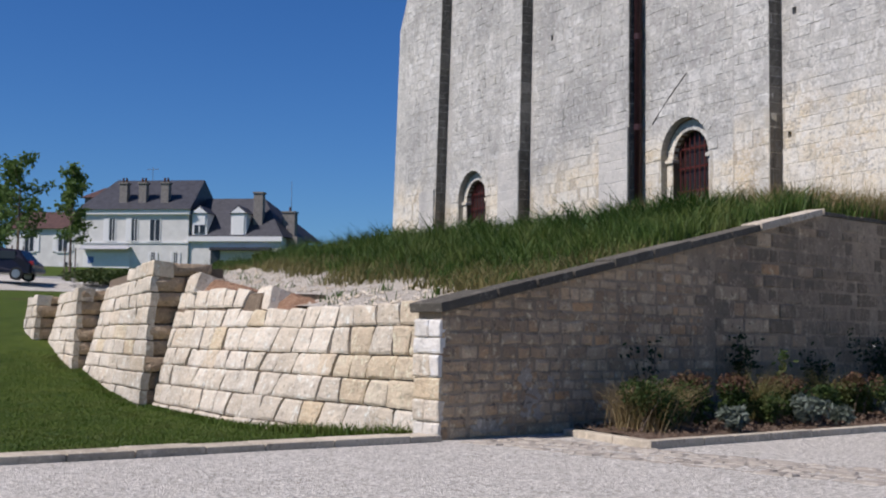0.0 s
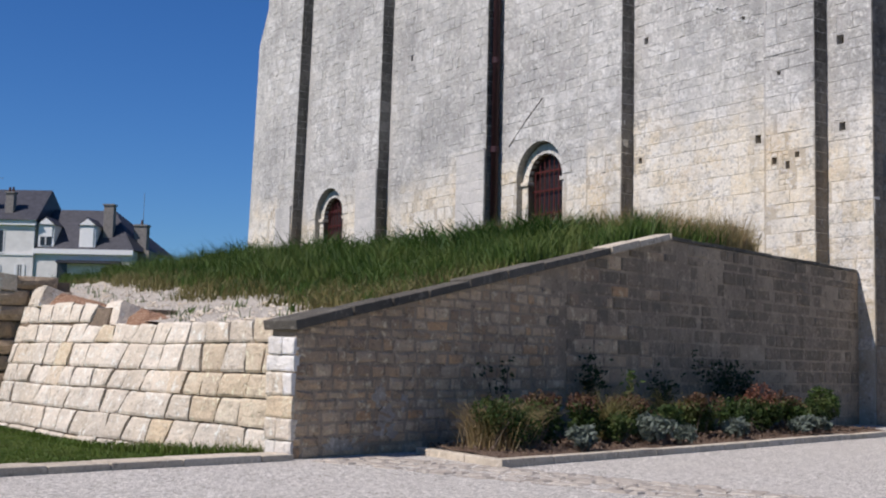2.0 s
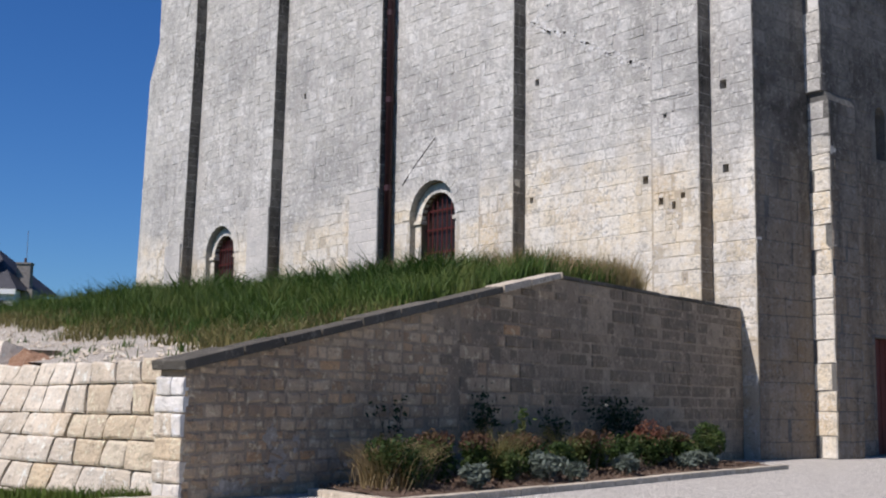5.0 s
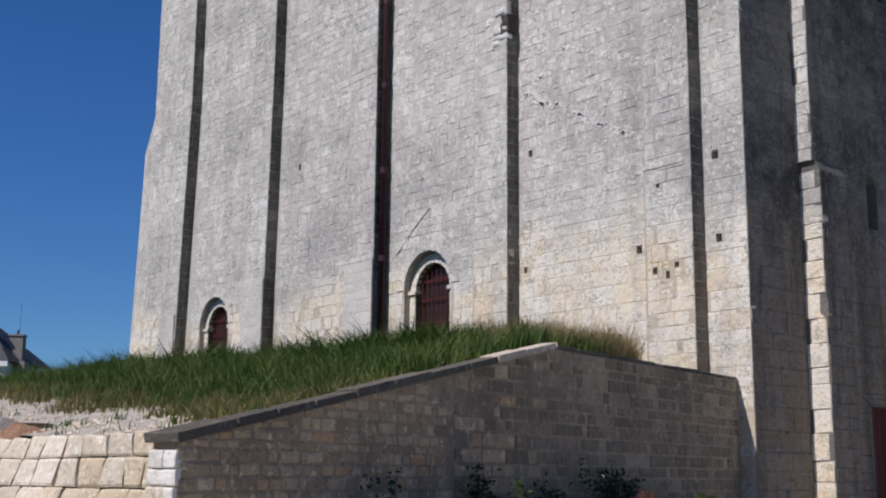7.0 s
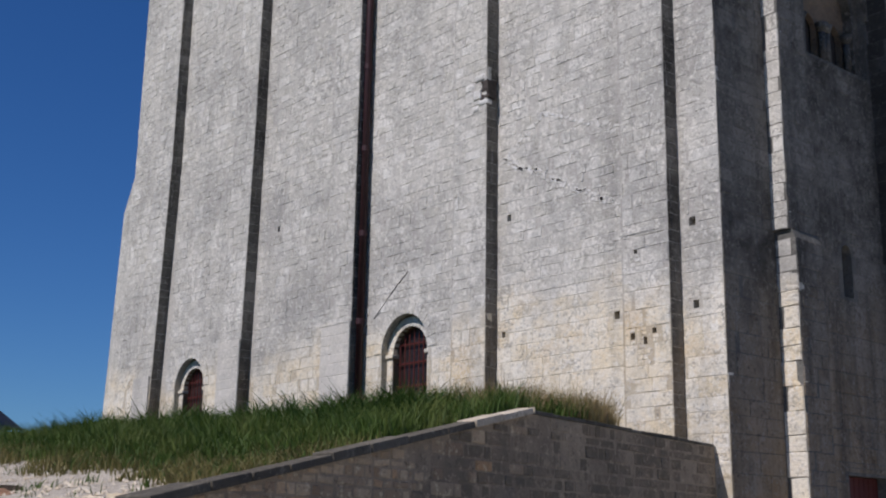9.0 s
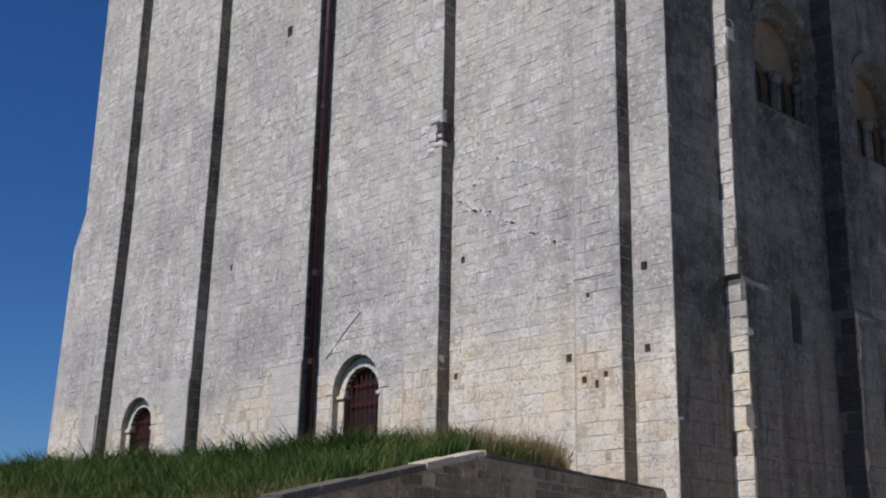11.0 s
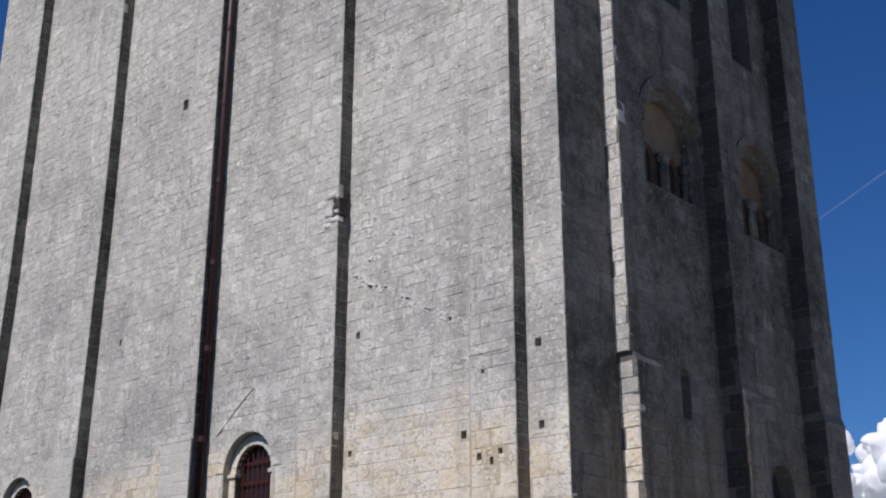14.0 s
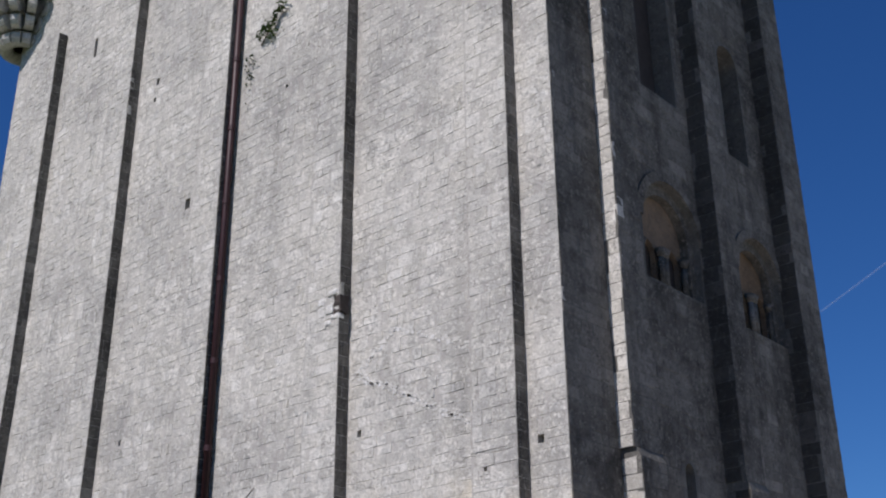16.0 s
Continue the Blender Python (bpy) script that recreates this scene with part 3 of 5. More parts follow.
outline = [rect_loop(LEFT_X, FACE_X, -0.2, TOP)] + [arch_loop(c, *INNER) for c in WINDOWS]
# Brown niche stone here also puts shade into the window reveals' colour.
part("wall", ridge_prism(outline, X3, Z3, -Y3, (0, FACE_Y + 0.203, 0), 0.9), M["niche_stone"], tower, "inner wall leaf")

# shaded side
NICHES = [(23.78, 1.31, 11.95, 13.5), (28.32, 1.17, 11.9, 13.6)]
dark_arches = [(c, r, sill, spring, 0) for c, r, sill, spring in NICHES] + [(28.0, 0.58, 17.2, 20.5, 0), (28.05, 0.6, 2.2, 5.3, 0), (23.6, 0.2, 6.4, 7.4, 0)]
dark_rects = [(22.97, 24.7, 17.5, 22.5), (21.86, 21.96, 17.6, 18.5), (21.92, 22.02, 13.5, 14.35), (23.1, 24.7, 0.02, 2.5)]
outline = [rect_loop(FACE_Y + 1.11, BACK_Y, -0.2, TOP)] + [arch_loop(*a[:4]) for a in dark_arches] + [rect_loop(*r) for r in dark_rects]
part("wall", ridge_prism(outline, Y3, Z3, X3, (FACE_X, 0, 0), 0.6), M["shade_core"], tower, "stained limestone wall with shade in its tone")
# Dark sheet over the light core paints the corner's shade.
part("wall", box(FACE_X + 0.001, FACE_X + 0.004, FACE_Y + 0.002, FACE_Y + 1.108, -0.2, TOP), M["shade_core"], tower, "thin dark sheet toning the shaded corner's mortar")
part("wall", box(FACE_X - 0.61, FACE_X - 0.003, FACE_Y + 0.303, FACE_Y + 1.108, -0.2, TOP), M["shade_core"], tower)
# Near-black backing paints the unlit depth behind the niches.
part("wall", box(FACE_X - 1.3, FACE_X - 0.603, FACE_Y + 1.11, BACK_Y, -0.2, TOP), M["hollow_dark"], tower)
part("wall", box(LEFT_X, LEFT_X + 1.0, FACE_Y + 1.11, BACK_Y, -0.2, TOP), M["shade_core"], tower)
part("wall", box(LEFT_X + 1.003, FACE_X - 1.303, BACK_Y - 1.0, BACK_Y, -0.2, TOP), M["shade_core"], tower)
part("roof", box(LEFT_X + 0.5, FACE_X - 0.7, FACE_Y + 1.12, BACK_Y - 0.5, TOP - 0.5, TOP - 0.1), M["shade_core"], tower)
part("wall", box(LEFT_X + 1.1, FACE_X - 1.4, FACE_Y + 2.2, FACE_Y + 2.4, 0, TOP - 0.6), M["hollow_dark"], tower, "near-black slab darkening the room behind the windows")

# buttresses of the sunny face: right edge, width, top
LIT_BUTTRESS = [(-36.5, 1.25, 27.6), (-31.0, 1.25, 31.0), (-25.5, 1.25, 31.0), (-20.17, 1.22, 31.0), (-14.70, 1.25, 31.0)]
LOW_BAND = 6.6


def tower_courses(w, course, length, top=TOP):
    """Larger dressed blocks low on the wall, smaller coursed stones above."""
    yield from courses(w, LOW_BAND, 0.36, max(0.72, length * 1.35), rng)
    yield from courses(w, top, course, length, rng, LOW_BAND)


lit_rects = list(split_clear(tower_courses(FACE_X - LEFT_X, 0.27, 0.52), [(c - LEFT_X, OUTER[0] + 0.02, OUTER[1], OUTER[2], 0) for c in WINDOWS]
                             + [(s[0] - LEFT_X, s[1] - LEFT_X, s[2], s[3]) for s in slots] + [(xr - w - LEFT_X + 0.06, xr - LEFT_X - 0.06, 0, top) for xr, w, top in LIT_BUTTRESS]))
near = [r for r in lit_rects if r[1] + LEFT_X > -24.6 and 3.0 < r[2] < 7.4 and r[0] + LEFT_X > -24.6]
near_set = set(near)
far = [r for r in lit_rects if r not in near_set and r[3] > 2.4]
tagged(part("masonry", stone_mesh(far, (LEFT_X, FACE_Y, 0), X3, Z3, -Y3, 0.005, 0.006, 0.012, rng, 0.012), M["ashlar"], tower), kind="stuff")
LEAN = {-36.5: 0.42, -31.0: 0.2}


def skew_to_fit(ob, lean):
    """Skew the far buttresses outwards towards their feet to fit the camera's view."""
    for v in ob.data.vertices:
        v.co.x -= lean * max(0.0, (14.0 - v.co.z) / 9.0)


for xr, w, top in LIT_BUTTRESS:
    made = []
    pits = [(-15.75, -15.63, 5.08, 5.22), (-15.41, -15.31, 4.95, 5.11), (-15.18, -15.07, 5.15, 5.27), (-15.61, -15.52, 6.88, 6.96)] if xr > -15 else []
    b = part("buttress", ridge_prism([rect_loop(xr - w, xr, -0.2, 14.0)] + [rect_loop(*q) for q in pits], X3, Z3, -Y3, (0, FRONT_Y, 0), FACE_Y - FRONT_Y - 0.002), M["ashlar_core"], tower, "flat stone buttress")
    made.append(b)
    made.append(part("core", box(xr - w, xr, FRONT_Y, FACE_Y - 0.002, 14.0, top), M["ashlar_core"], b))
    made.append(tagged(part("masonry", stone_mesh(split_clear(tower_courses(w - 0.045, 0.29, 0.5, top), [(q[0] - xr + w - 0.045, q[1] - xr + w - 0.045, q[2], q[3]) for q in pits]), (xr - w + 0.045, FRONT_Y, 0), X3, Z3, -Y3, 0.006, 0.007, 0.012, rng, 0.012), M["ashlar"], b), kind="stuff"))
    # Side turned from the sun: darker stone paints its shade.
    made.append(tagged(part("masonry", stone_mesh(courses(FACE_Y - FRONT_Y, top, 0.30, 0.5, rng), (xr, FRONT_Y, 0), Y3, Z3, X3, 0.004, 0.012, 0.012, rng, 0.004), M["shade_ashlar"], b), kind="stuff"))
    for ob in made:
        skew_to_fit(ob, LEAN.get(xr, 0.0))
for xr, w, z in ((-36.93, 1.15, 6.3), (-31.14, 1.25, 6.9), (-25.48, 1.32, 6.75)):
    b = part("buttress", box(xr - w, xr, FRONT_Y - 0.06, FRONT_Y - 0.02, 2.0, z), M["repaired"], tower, "repaired buttress foot")
    tagged(part("masonry", stone_mesh(courses(w, z - 2, 0.34, 0.6, rng), (xr - w, FRONT_Y - 0.06, 2.0), X3, Z3, -Y3, 0.006, 0.006, 0.014, rng, 0.004), M["repaired"], b), kind="stuff")
# ragged arrises: stones that stand out of the buttresses' corners
for xr, w, top in LIT_BUTTRESS[1:]:
    for _ in range(5):
        z = rng.uniform(5.0, 27.0)
        lean = LEAN.get(xr, 0.0) * max(0.0, (14.0 - z) / 9.0)
        h, out = rng.uniform(0.12, 0.38), rng.uniform(0.0, 0.03)
        x, y = xr - lean + out, FRONT_Y - 0.008
        worn_block("edge_stone", [(x - rng.uniform(0.25, 0.5), y, z), (x, y, z), (x, y, z + h), (x - rng.uniform(0.25, 0.5), y, z + h)], -Y3, rng.uniform(0.08, 0.2), M["ashlar"], tower, rng, 0.006, 0.03, 0.022)
for _ in range(14):
    z, h, out = rng.uniform(1.2, 24.0), rng.uniform(0.15, 0.4), rng.uniform(-0.01, 0.018)
    x, y = FACE_X + out, FACE_Y - 0.012
    worn_block("edge_stone", [(x - 0.4, y, z), (x, y, z), (x, y, z + h), (x - 0.4, y, z + h)], -Y3, rng.uniform(0.1, 0.25), M["ashlar"], tower, rng, 0.006, 0.03, 0.022)
for _ in range(16):
    z, h = rng.uniform(1.5, 20.0), rng.uniform(0.15, 0.45)
    x, y = FACE_X + (0.49 if z < 7.2 else 0.39) + rng.uniform(-0.01, 0.022), (20.82 if z < 7.2 else 20.74) - 0.012
    worn_block("edge_stone", [(x - 0.3, y, z), (x, y, z), (x, y, z + h), (x - 0.3, y, z + h)], -Y3, rng.uniform(0.1, 0.3), M["ashlar"], tower, rng, 0.006, 0.04, 0.028)
# thicker foot of the far corner
foot = [(0, -0.2), (1.45, -0.2), (0.72, 12.9), (0.05, 14.2), (0, 14.2)]
part("buttress", ridge_prism([[(-u, v) for u, v in foot]], X3, Z3, -Y3, (LEFT_X, FACE_Y + 0.02, 0), 3.0), M["ashlar"], tower, "battered corner foot")

# buttresses of the shaded face: start, end, depth, foot depth, foot height
for y0, y1, d, df, zf, yf in ((20.74, 21.75, 0.39, 0.49, 7.4, 20.82), (25.2, 26.1, 0.55, 0.62, 7.4, 25.22), (29.52, 30.75, 0.54, 0.61, 7.4, 29.55)):
    b = part("buttress", box(FACE_X + 0.002, FACE_X + d, y0, y1, zf + 0.003, 31.0), M["shade_core"], tower, "tall buttress on the shaded side")
    f = part("buttress", ridge_prism([[(0.002, -0.2), (df, -0.2), (df, zf - 0.2), (d + 0.01, zf), (0.002, zf)]], X3, Z3, -Y3, (FACE_X, yf, 0), y1 - yf + 0.03), M["shade_core"], tower, "stepped buttress foot")
    # The farther buttresses' sides get their shadow as near-black stone colour.
    sunny = M["ashlar"] if y0 < 21 else M["shade_black"]
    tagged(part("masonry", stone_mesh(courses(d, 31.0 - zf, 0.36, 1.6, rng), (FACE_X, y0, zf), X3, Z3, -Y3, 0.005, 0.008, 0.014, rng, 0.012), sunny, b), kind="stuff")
    tagged(part("masonry", stone_mesh(courses(y1 - y0, 31.0 - zf, 0.3, 0.5, rng), (FACE_X + d, y0, zf), Y3, Z3, X3, 0.007, 0.01, 0.016, rng, 0.008), M["shade_ashlar"], b), kind="stuff")
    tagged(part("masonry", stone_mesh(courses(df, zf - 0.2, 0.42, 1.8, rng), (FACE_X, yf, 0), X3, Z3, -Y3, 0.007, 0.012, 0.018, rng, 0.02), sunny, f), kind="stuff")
    tagged(part("masonry", stone_mesh(courses(y1 - yf + 0.02, zf - 0.2, 0.32, 0.55, rng), (FACE_X + df, yf, 0), Y3, Z3, X3, 0.008, 0.012, 0.018, rng, 0.012), M["shade_ashlar"], f), kind="stuff")
dark_clear = [(c - FACE_Y, r + 0.03, sill, spring, 0) for c, r, sill, spring, _ in dark_arches] + [(a - FACE_Y, b - FACE_Y, c, d) for a, b, c, d in dark_rects]
dark_stones = list(split_clear(tower_courses(BACK_Y - FACE_Y, 0.31, 0.6), dark_clear))
dark_near = [r for r in dark_stones if r[1] < 1.84 and r[3] < 4.6]
skip = set(dark_near)
tagged(part("masonry", stone_mesh([r for r in dark_stones if r not in skip], (FACE_X, FACE_Y, 0), Y3, Z3, X3, 0.006, 0.012, 0.016, rng, 0.006), M["shade_ashlar"], tower), kind="stuff")

# deep twin-light niches of the shaded side
for c, r, sill, spring in NICHES:
    w = part("window", ridge_prism([rect_loop(c - r - 0.05, c + r + 0.05, sill - 0.05, spring + r + 0.05), arch_loop(c - 0.55, 0.38, sill + 0.1, spring - 0.55), arch_loop(c + 0.55, 0.38, sill + 0.1, spring - 0.55)],
                                   Y3, Z3, X3, (FACE_X - 0.42, 0, 0), 0.15), M["niche_stone"], tower, "blind twin-arched window niche")
    part("arch_order", ridge_prism([arch_loop(c, r + 0.01, sill, spring), arch_loop(c, r - 0.24, sill + 0.004, spring - 0.03)], Y3, Z3, X3, (FACE_X - 0.17, 0, 0), 0.24), M["shade_ashlar"], w)
    for k, (y, s) in enumerate(((c - 0.98, 1), (c - 0.1, 1), (c + 0.1, 1), (c + 0.98, 1))):
        col = bmesh.new()
        rod((FACE_X - 0.3, y, sill + 0.18), (FACE_X - 0.3, y, spring - 0.62), 0.085, 0.08, 12, col)
        rod((FACE_X - 0.3, y, sill), (FACE_X - 0.3, y, sill + 0.18), 0.14, 0.1, 12, col)
        rod((FACE_X - 0.3, y, spring - 0.62), (FACE_X - 0.3, y, spring - 0.4), 0.085, 0.16, 12, col)
        part("colonnette", col, M["shade_ashlar"], w, "slender stone column", True)
    n = 18
    for i in range(n):
        a0, a1 = math.pi * i / n, math.pi * (i + 1) / n - 0.012
        quad = [(c + rr * math.cos(a), spring + rr * math.sin(a)) for rr, a in ((r + 0.02, a0), (r + 0.28, a0), (r + 0.28, a1), (r + 0.02, a1))]
        part("voussoir", ridge_prism([quad], Y3, Z3, X3, (FACE_X + 0.07, 0, 0), 0.12), M["shade_ashlar"], w)
# lower arched window and door
part("window", ridge_prism([arch_loop(28.05, 0.55, 2.25, 5.3)], Y3, Z3, X3, (FACE_X - 0.4, 0, 0), 0.05), M["pane"], tower, "dark arched window")
door = part("door", box(FACE_X - 0.35, FACE_X - 0.28, 23.1, 24.7, 0.02, 2.5), M["red_wood"], tower, "dark red plank door")
for k in range(8):
    part("plank", box(FACE_X - 0.28, FACE_X - 0.255, 23.12 + k * 0.197, 23.3 + k * 0.197, 0.04, 2.48, 0.006), M["red_wood"], door)

# windows of the sunny side: voussoirs, imposts, grille
for c in WINDOWS:
    w = part("window", ridge_prism([arch_loop(c, 0.698, 3.2, 5.74)], X3, Z3, -Y3, (0, FACE_Y + 0.42, 0), 0.04), M["old_glass"], tower, "round-arched window behind a red iron grille")
    n = 13
    for i in range(n):
        a0, a1 = math.pi * i / n + 0.006, math.pi * (i + 1) / n - 0.006
        quad = [(c + rr * math.cos(a), INNER[2] + rr * math.sin(a)) for rr, a in ((0.70, a0), (0.945, a0), (0.945, a1), (0.70, a1))]
        part("voussoir", ridge_prism([quad], X3, Z3, -Y3, (0, FACE_Y + 0.18, 0), 0.15), M["ashlar"], w)
        quad = [(c + rr * math.cos(a), OUTER[2] + rr * math.sin(a)) for rr, a in ((0.962, a0), (1.28, a0), (1.28, a1), (0.962, a1))]
        part("voussoir", ridge_prism([quad], X3, Z3, -Y3, (0, FACE_Y - 0.022, 0), 0.1), M["ashlar"], w)
    for s in (-1, 1):
        part("impost", box(c + s * 0.80 - 0.15, c + s * 0.80 + 0.15, FACE_Y + 0.12, FACE_Y + 0.34, 5.66, 5.76, 0.012), M["ashlar"], w)
        for k in range(4):
            part("jamb_stone", box(c + s * 0.825 - 0.118, c + s * 0.825 + 0.118, FACE_Y + 0.175, FACE_Y + 0.33, 3.3 + k * 0.59, 3.88 + k * 0.59, 0.008), M["ashlar"], w)
    g = part("grille", rod((c, FACE_Y + 0.33, 3.2), (c, FACE_Y + 0.33, 6.43), 0.02), M["iron"], w, "rusty red iron grille")
    for k in (-3, -2, -1, 1, 2, 3):
        x = 0.19 * k
        part("bar", rod((c + x, FACE_Y + 0.33, 3.2), (c + x, FACE_Y + 0.33, 5.74 + math.sqrt(0.49 - x * x)), 0.018), M["iron"], g)
    for z in (3.7, 4.3, 4.9, 5.5, 6.0):
        h = 0.7 if z < 5.74 else math.sqrt(0.49 - (z - 5.74) ** 2)
        part("crossbar", box(c - h, c + h, FACE_Y + 0.335, FACE_Y + 0.355, z - 0.022, z + 0.022), M["iron"], g)

# downpipe in the angle of the third buttress
pipe = part("downpipe", rod((-25.36, 18.80, 2.6), (-25.36, 18.80, 31.0), 0.10, n=14), M["pipe"], tower, "dark red iron downpipe", True)
for k in range(11):
    part("pipe_bracket", rod((-25.36, 18.80, 4.2 + 2.45 * k), (-25.36, 18.80, 4.36 + 2.45 * k), 0.118, n=14), M["pipe"], pipe)

# corbelled corner turret high on the far corner
turret = part("turret", rod((LEFT_X - 0.1, FACE_Y + 0.1, 31.0), (LEFT_X - 0.1, FACE_Y + 0.1, 33.5), 2.2, n=24), M["ashlar"], tower, "round corner turret on stepped corbels")
for a in range(0, 360, 24):
    d = Vector((math.cos(radians(a)), math.sin(radians(a)), 0))
    if d.x > 0.5 and d.y > 0.0:
        continue
    bm = bmesh.new()
    for k in range(4):
        reach = 0.75 + 0.42 * k
        m = Matrix.Translation((LEFT_X - 0.1, FACE_Y + 0.1, 0)) @ Matrix.Rotation(radians(a), 4, "Z")
        rod(m @ Vector((reach, -0.17, 28.75 + 0.58 * k)), m @ Vector((reach, 0.17, 28.75 + 0.58 * k)), 0.32, n=10, bm=bm)
        bmesh.ops.create_cube(bm, size=1, matrix=m @ Matrix.LocRotScale((reach / 2, 0, 28.95 + 0.58 * k), None, (reach, 0.34, 0.4)))
    part("corbel", bm, M["ashlar"], turret, "scrolled stone corbel")

# patch of broken stone on the fourth buttress and the torn edge of the third
for x0, x1, z0, z1, out in ((-20.62, -20.34, 11.66, 11.9, 0.05), (-21.0, -20.66, 11.62, 11.93, 0.03), (-20.98, -20.62, 11.96, 12.16, 0.015), (-20.58, -20.2, 12.14, 12.3, 0.05),
                            (-20.45, -20.12, 11.48, 11.62, 0.06), (-21.15, -20.85, 12.2, 12.42, 0.012), (-20.7, -20.4, 11.36, 11.5, 0.012)):
    y = FRONT_Y - out
    tagged(worn_block("broken_stone", [(x0, y, z0), (x1, y, z0), (x1 - 0.03, y, z1), (x0 + 0.02, y, z1)], -Y3, out + 0.08, M["scar"], tower, rng, 0.01, 0.03, 0.035), "broken projecting stone")
# No hole is cut: a near-black lump paints the hole's shade.
bm = box(-20.36, -20.12, FRONT_Y - 0.012, FRONT_Y + 0.3, 11.64, 12.12)
bmesh.ops.subdivide_edges(bm, edges=bm.edges[:], cuts=3, use_grid_fill=True)
for v in bm.verts:
    v.co += noise.noise_vector(v.co * 6.0) * 0.05
part("cavity", bm, M["hollow_dark"], tower, "near-black lump standing for a lost stone's hole")
part("ledge", box(-15.95, -14.9, FRONT_Y - 0.022, FRONT_Y + 0.02, 7.3, 7.4, 0.012), M["ashlar"], tower)
part("ledge", box(-26.9, -25.52, FRONT_Y - 0.075, FRONT_Y - 0.03, 6.7, 6.78, 0.012), M["ashlar"], tower)

# scars of a lost roof, a hanging crack and knocked-off stones on the sunny wall
def strip(name, pts, width, depth, material, label):
    bm = bmesh.new()
    for (xa, za), (xb, zb) in zip(pts, pts[1:]):
        a, b = Vector((xa, FACE_Y - depth / 2, za)), Vector((xb, FACE_Y - depth / 2, zb))
        d = (b - a).normalized()
        up = Vector((-d.z, 0, d.x))
        m = Matrix((d, Vector((0, 1, 0)), up)).transposed().to_4x4()
        m.translation = (a + b) / 2
        bmesh.ops.create_cube(bm, size=1, matrix=m @ Matrix.Diagonal(((b - a).length, depth, width, 1)))
    bmesh.ops.recalc_face_normals(bm, faces=bm.faces[:])
    part(name, bm, material, tower, label)


strip("crack", [(-24.96, 6.77), (-24.13, 7.45), (-23.55, 7.86)], 0.018, 0.02, M["hollow_dark"], "dark sloping line above the window")
chips = random.Random(19)
for x0, z0, x1, z1, n in ((-20.05, 9.95, -18.55, 10.95, 26), (-18.55, 10.95, -16.3, 9.9, 22), (-20.0, 10.1, -16.0, 8.0, 90)):
    for k in range(n):
        f = (k + chips.uniform(0.2, 0.8)) / n
        x, z = x0 + (x1 - x0) * f, z0 + (z1 - z0) * f
        a = math.degrees(math.atan2(z1 - z0, x1 - x0))
        w, h = chips.uniform(0.03, 0.09), chips.uniform(0.02, 0.055)
        bm = box(-w, w, -0.012, 0.012, -h, h, 0.008, pose(x, FACE_Y - 0.002, z + chips.uniform(-0.09, 0.09), 0, -a + chips.uniform(-30, 30), 0))
        part("roof_scar_stone", bm, M["scar"], tower)

# the nearest stones one by one
shapes = block_shapes("ashlar_stone", M["ashlar"], rng, 6, 0.03, 0.012)
lay_blocks("stone", near, (LEFT_X, FACE_Y + 0.01, 0), X3, Z3, -Y3, 0.006, 0.017, shapes, tower, rng)
shapes = block_shapes("shaded_stone", M["shade_ashlar"], rng, 6, 0.03, 0.015)
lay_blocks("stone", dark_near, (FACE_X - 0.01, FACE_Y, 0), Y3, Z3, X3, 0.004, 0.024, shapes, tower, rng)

# ---- the retaining wall beside the court ----
rng = random.Random(11)
wall = thing("retaining_wall", WALL_A, "brown-grey rubble retaining wall with a sloping grey coping", "wall", kind="structure")
prof = [(0, -0.25), (WALL_LEN, -0.25), (WALL_LEN, wall_top(9)), (7.1, wall_top(7.1)), (0, wall_top(0))]
part("core", ridge_prism([prof], WALL_DIR, Z3, WALL_OUT, WALL_A - WALL_OUT * 0.01 + WALL_DIR * 0.02, WALL_THICK - 0.04), M["rubble_mortar"], wall, "mortared wall core")
rubble = []
for u0, u1, v0, v1 in courses(WALL_LEN, 2.86, 0.122, 0.215, rng):
    t = wall_top(u0 + 0.05)
    v1 = min(v1, t)
    if v1 - v0 > 0.05:
        rubble.append((u0, u1, v0, v1))
# squarer, larger stones towards the tower
rubble = [r for r in rubble if r[1] < 4.6]
for u0, u1, v0, v1 in courses(WALL_LEN - 4.6, 2.86, 0.185, 0.42, rng):
    v1 = min(v1, wall_top(u0 + 4.65))
    if v1 - v0 > 0.05:
        rubble.append((u0 + 4.6, u1 + 4.6, v0, v1))
gone = [(7.35, 7.5, 2.5, 2.7), (4.15, 4.25, 2.02, 2.14), (12.5, 12.7, 2.2, 2.4)]
rubble = [r for r in rubble if clear_of(r, gone)]
first = [r for r in rubble if r[1] < 4.0][:300]
taken = set(first)
shapes = block_shapes("rubble_stone", M["rubble"], rng, 12, 0.14, 0.11)
lay_blocks("stone", first, WALL_A - WALL_OUT * 0.02, WALL_DIR, Z3, WALL_OUT, 0.014, 0.023, shapes, wall, rng, loose=0.09)
rest = [r for r in rubble if r not in taken]
warm = [r for r in rest if rng.random() > (r[0] - 3.2) / 4.0]
cool = [r for r in rest if r not in set(warm)]
for some, kind_of in ((warm, "rubble"), (cool, "grey_rubble")):
    tagged(part("masonry", stone_mesh(some, WALL_A - WALL_OUT * 0.02, WALL_DIR, Z3, WALL_OUT, 0.015, 0.021, 0.018, rng, 0.010), M[kind_of], wall), kind="stuff")
# dressed quoins at the sunny end
v = 0.0
end_rects = []
while v < 1.2:
    hi = min(1.28, v + rng.uniform(0.11, 0.24))
    cut = rng.uniform(0.14, 0.3) if rng.random() < 0.6 else WALL_THICK
    end_rects.append((0, cut, v, hi))
    if cut < WALL_THICK:
        end_rects.append((cut, WALL_THICK, v, hi))
    v = hi
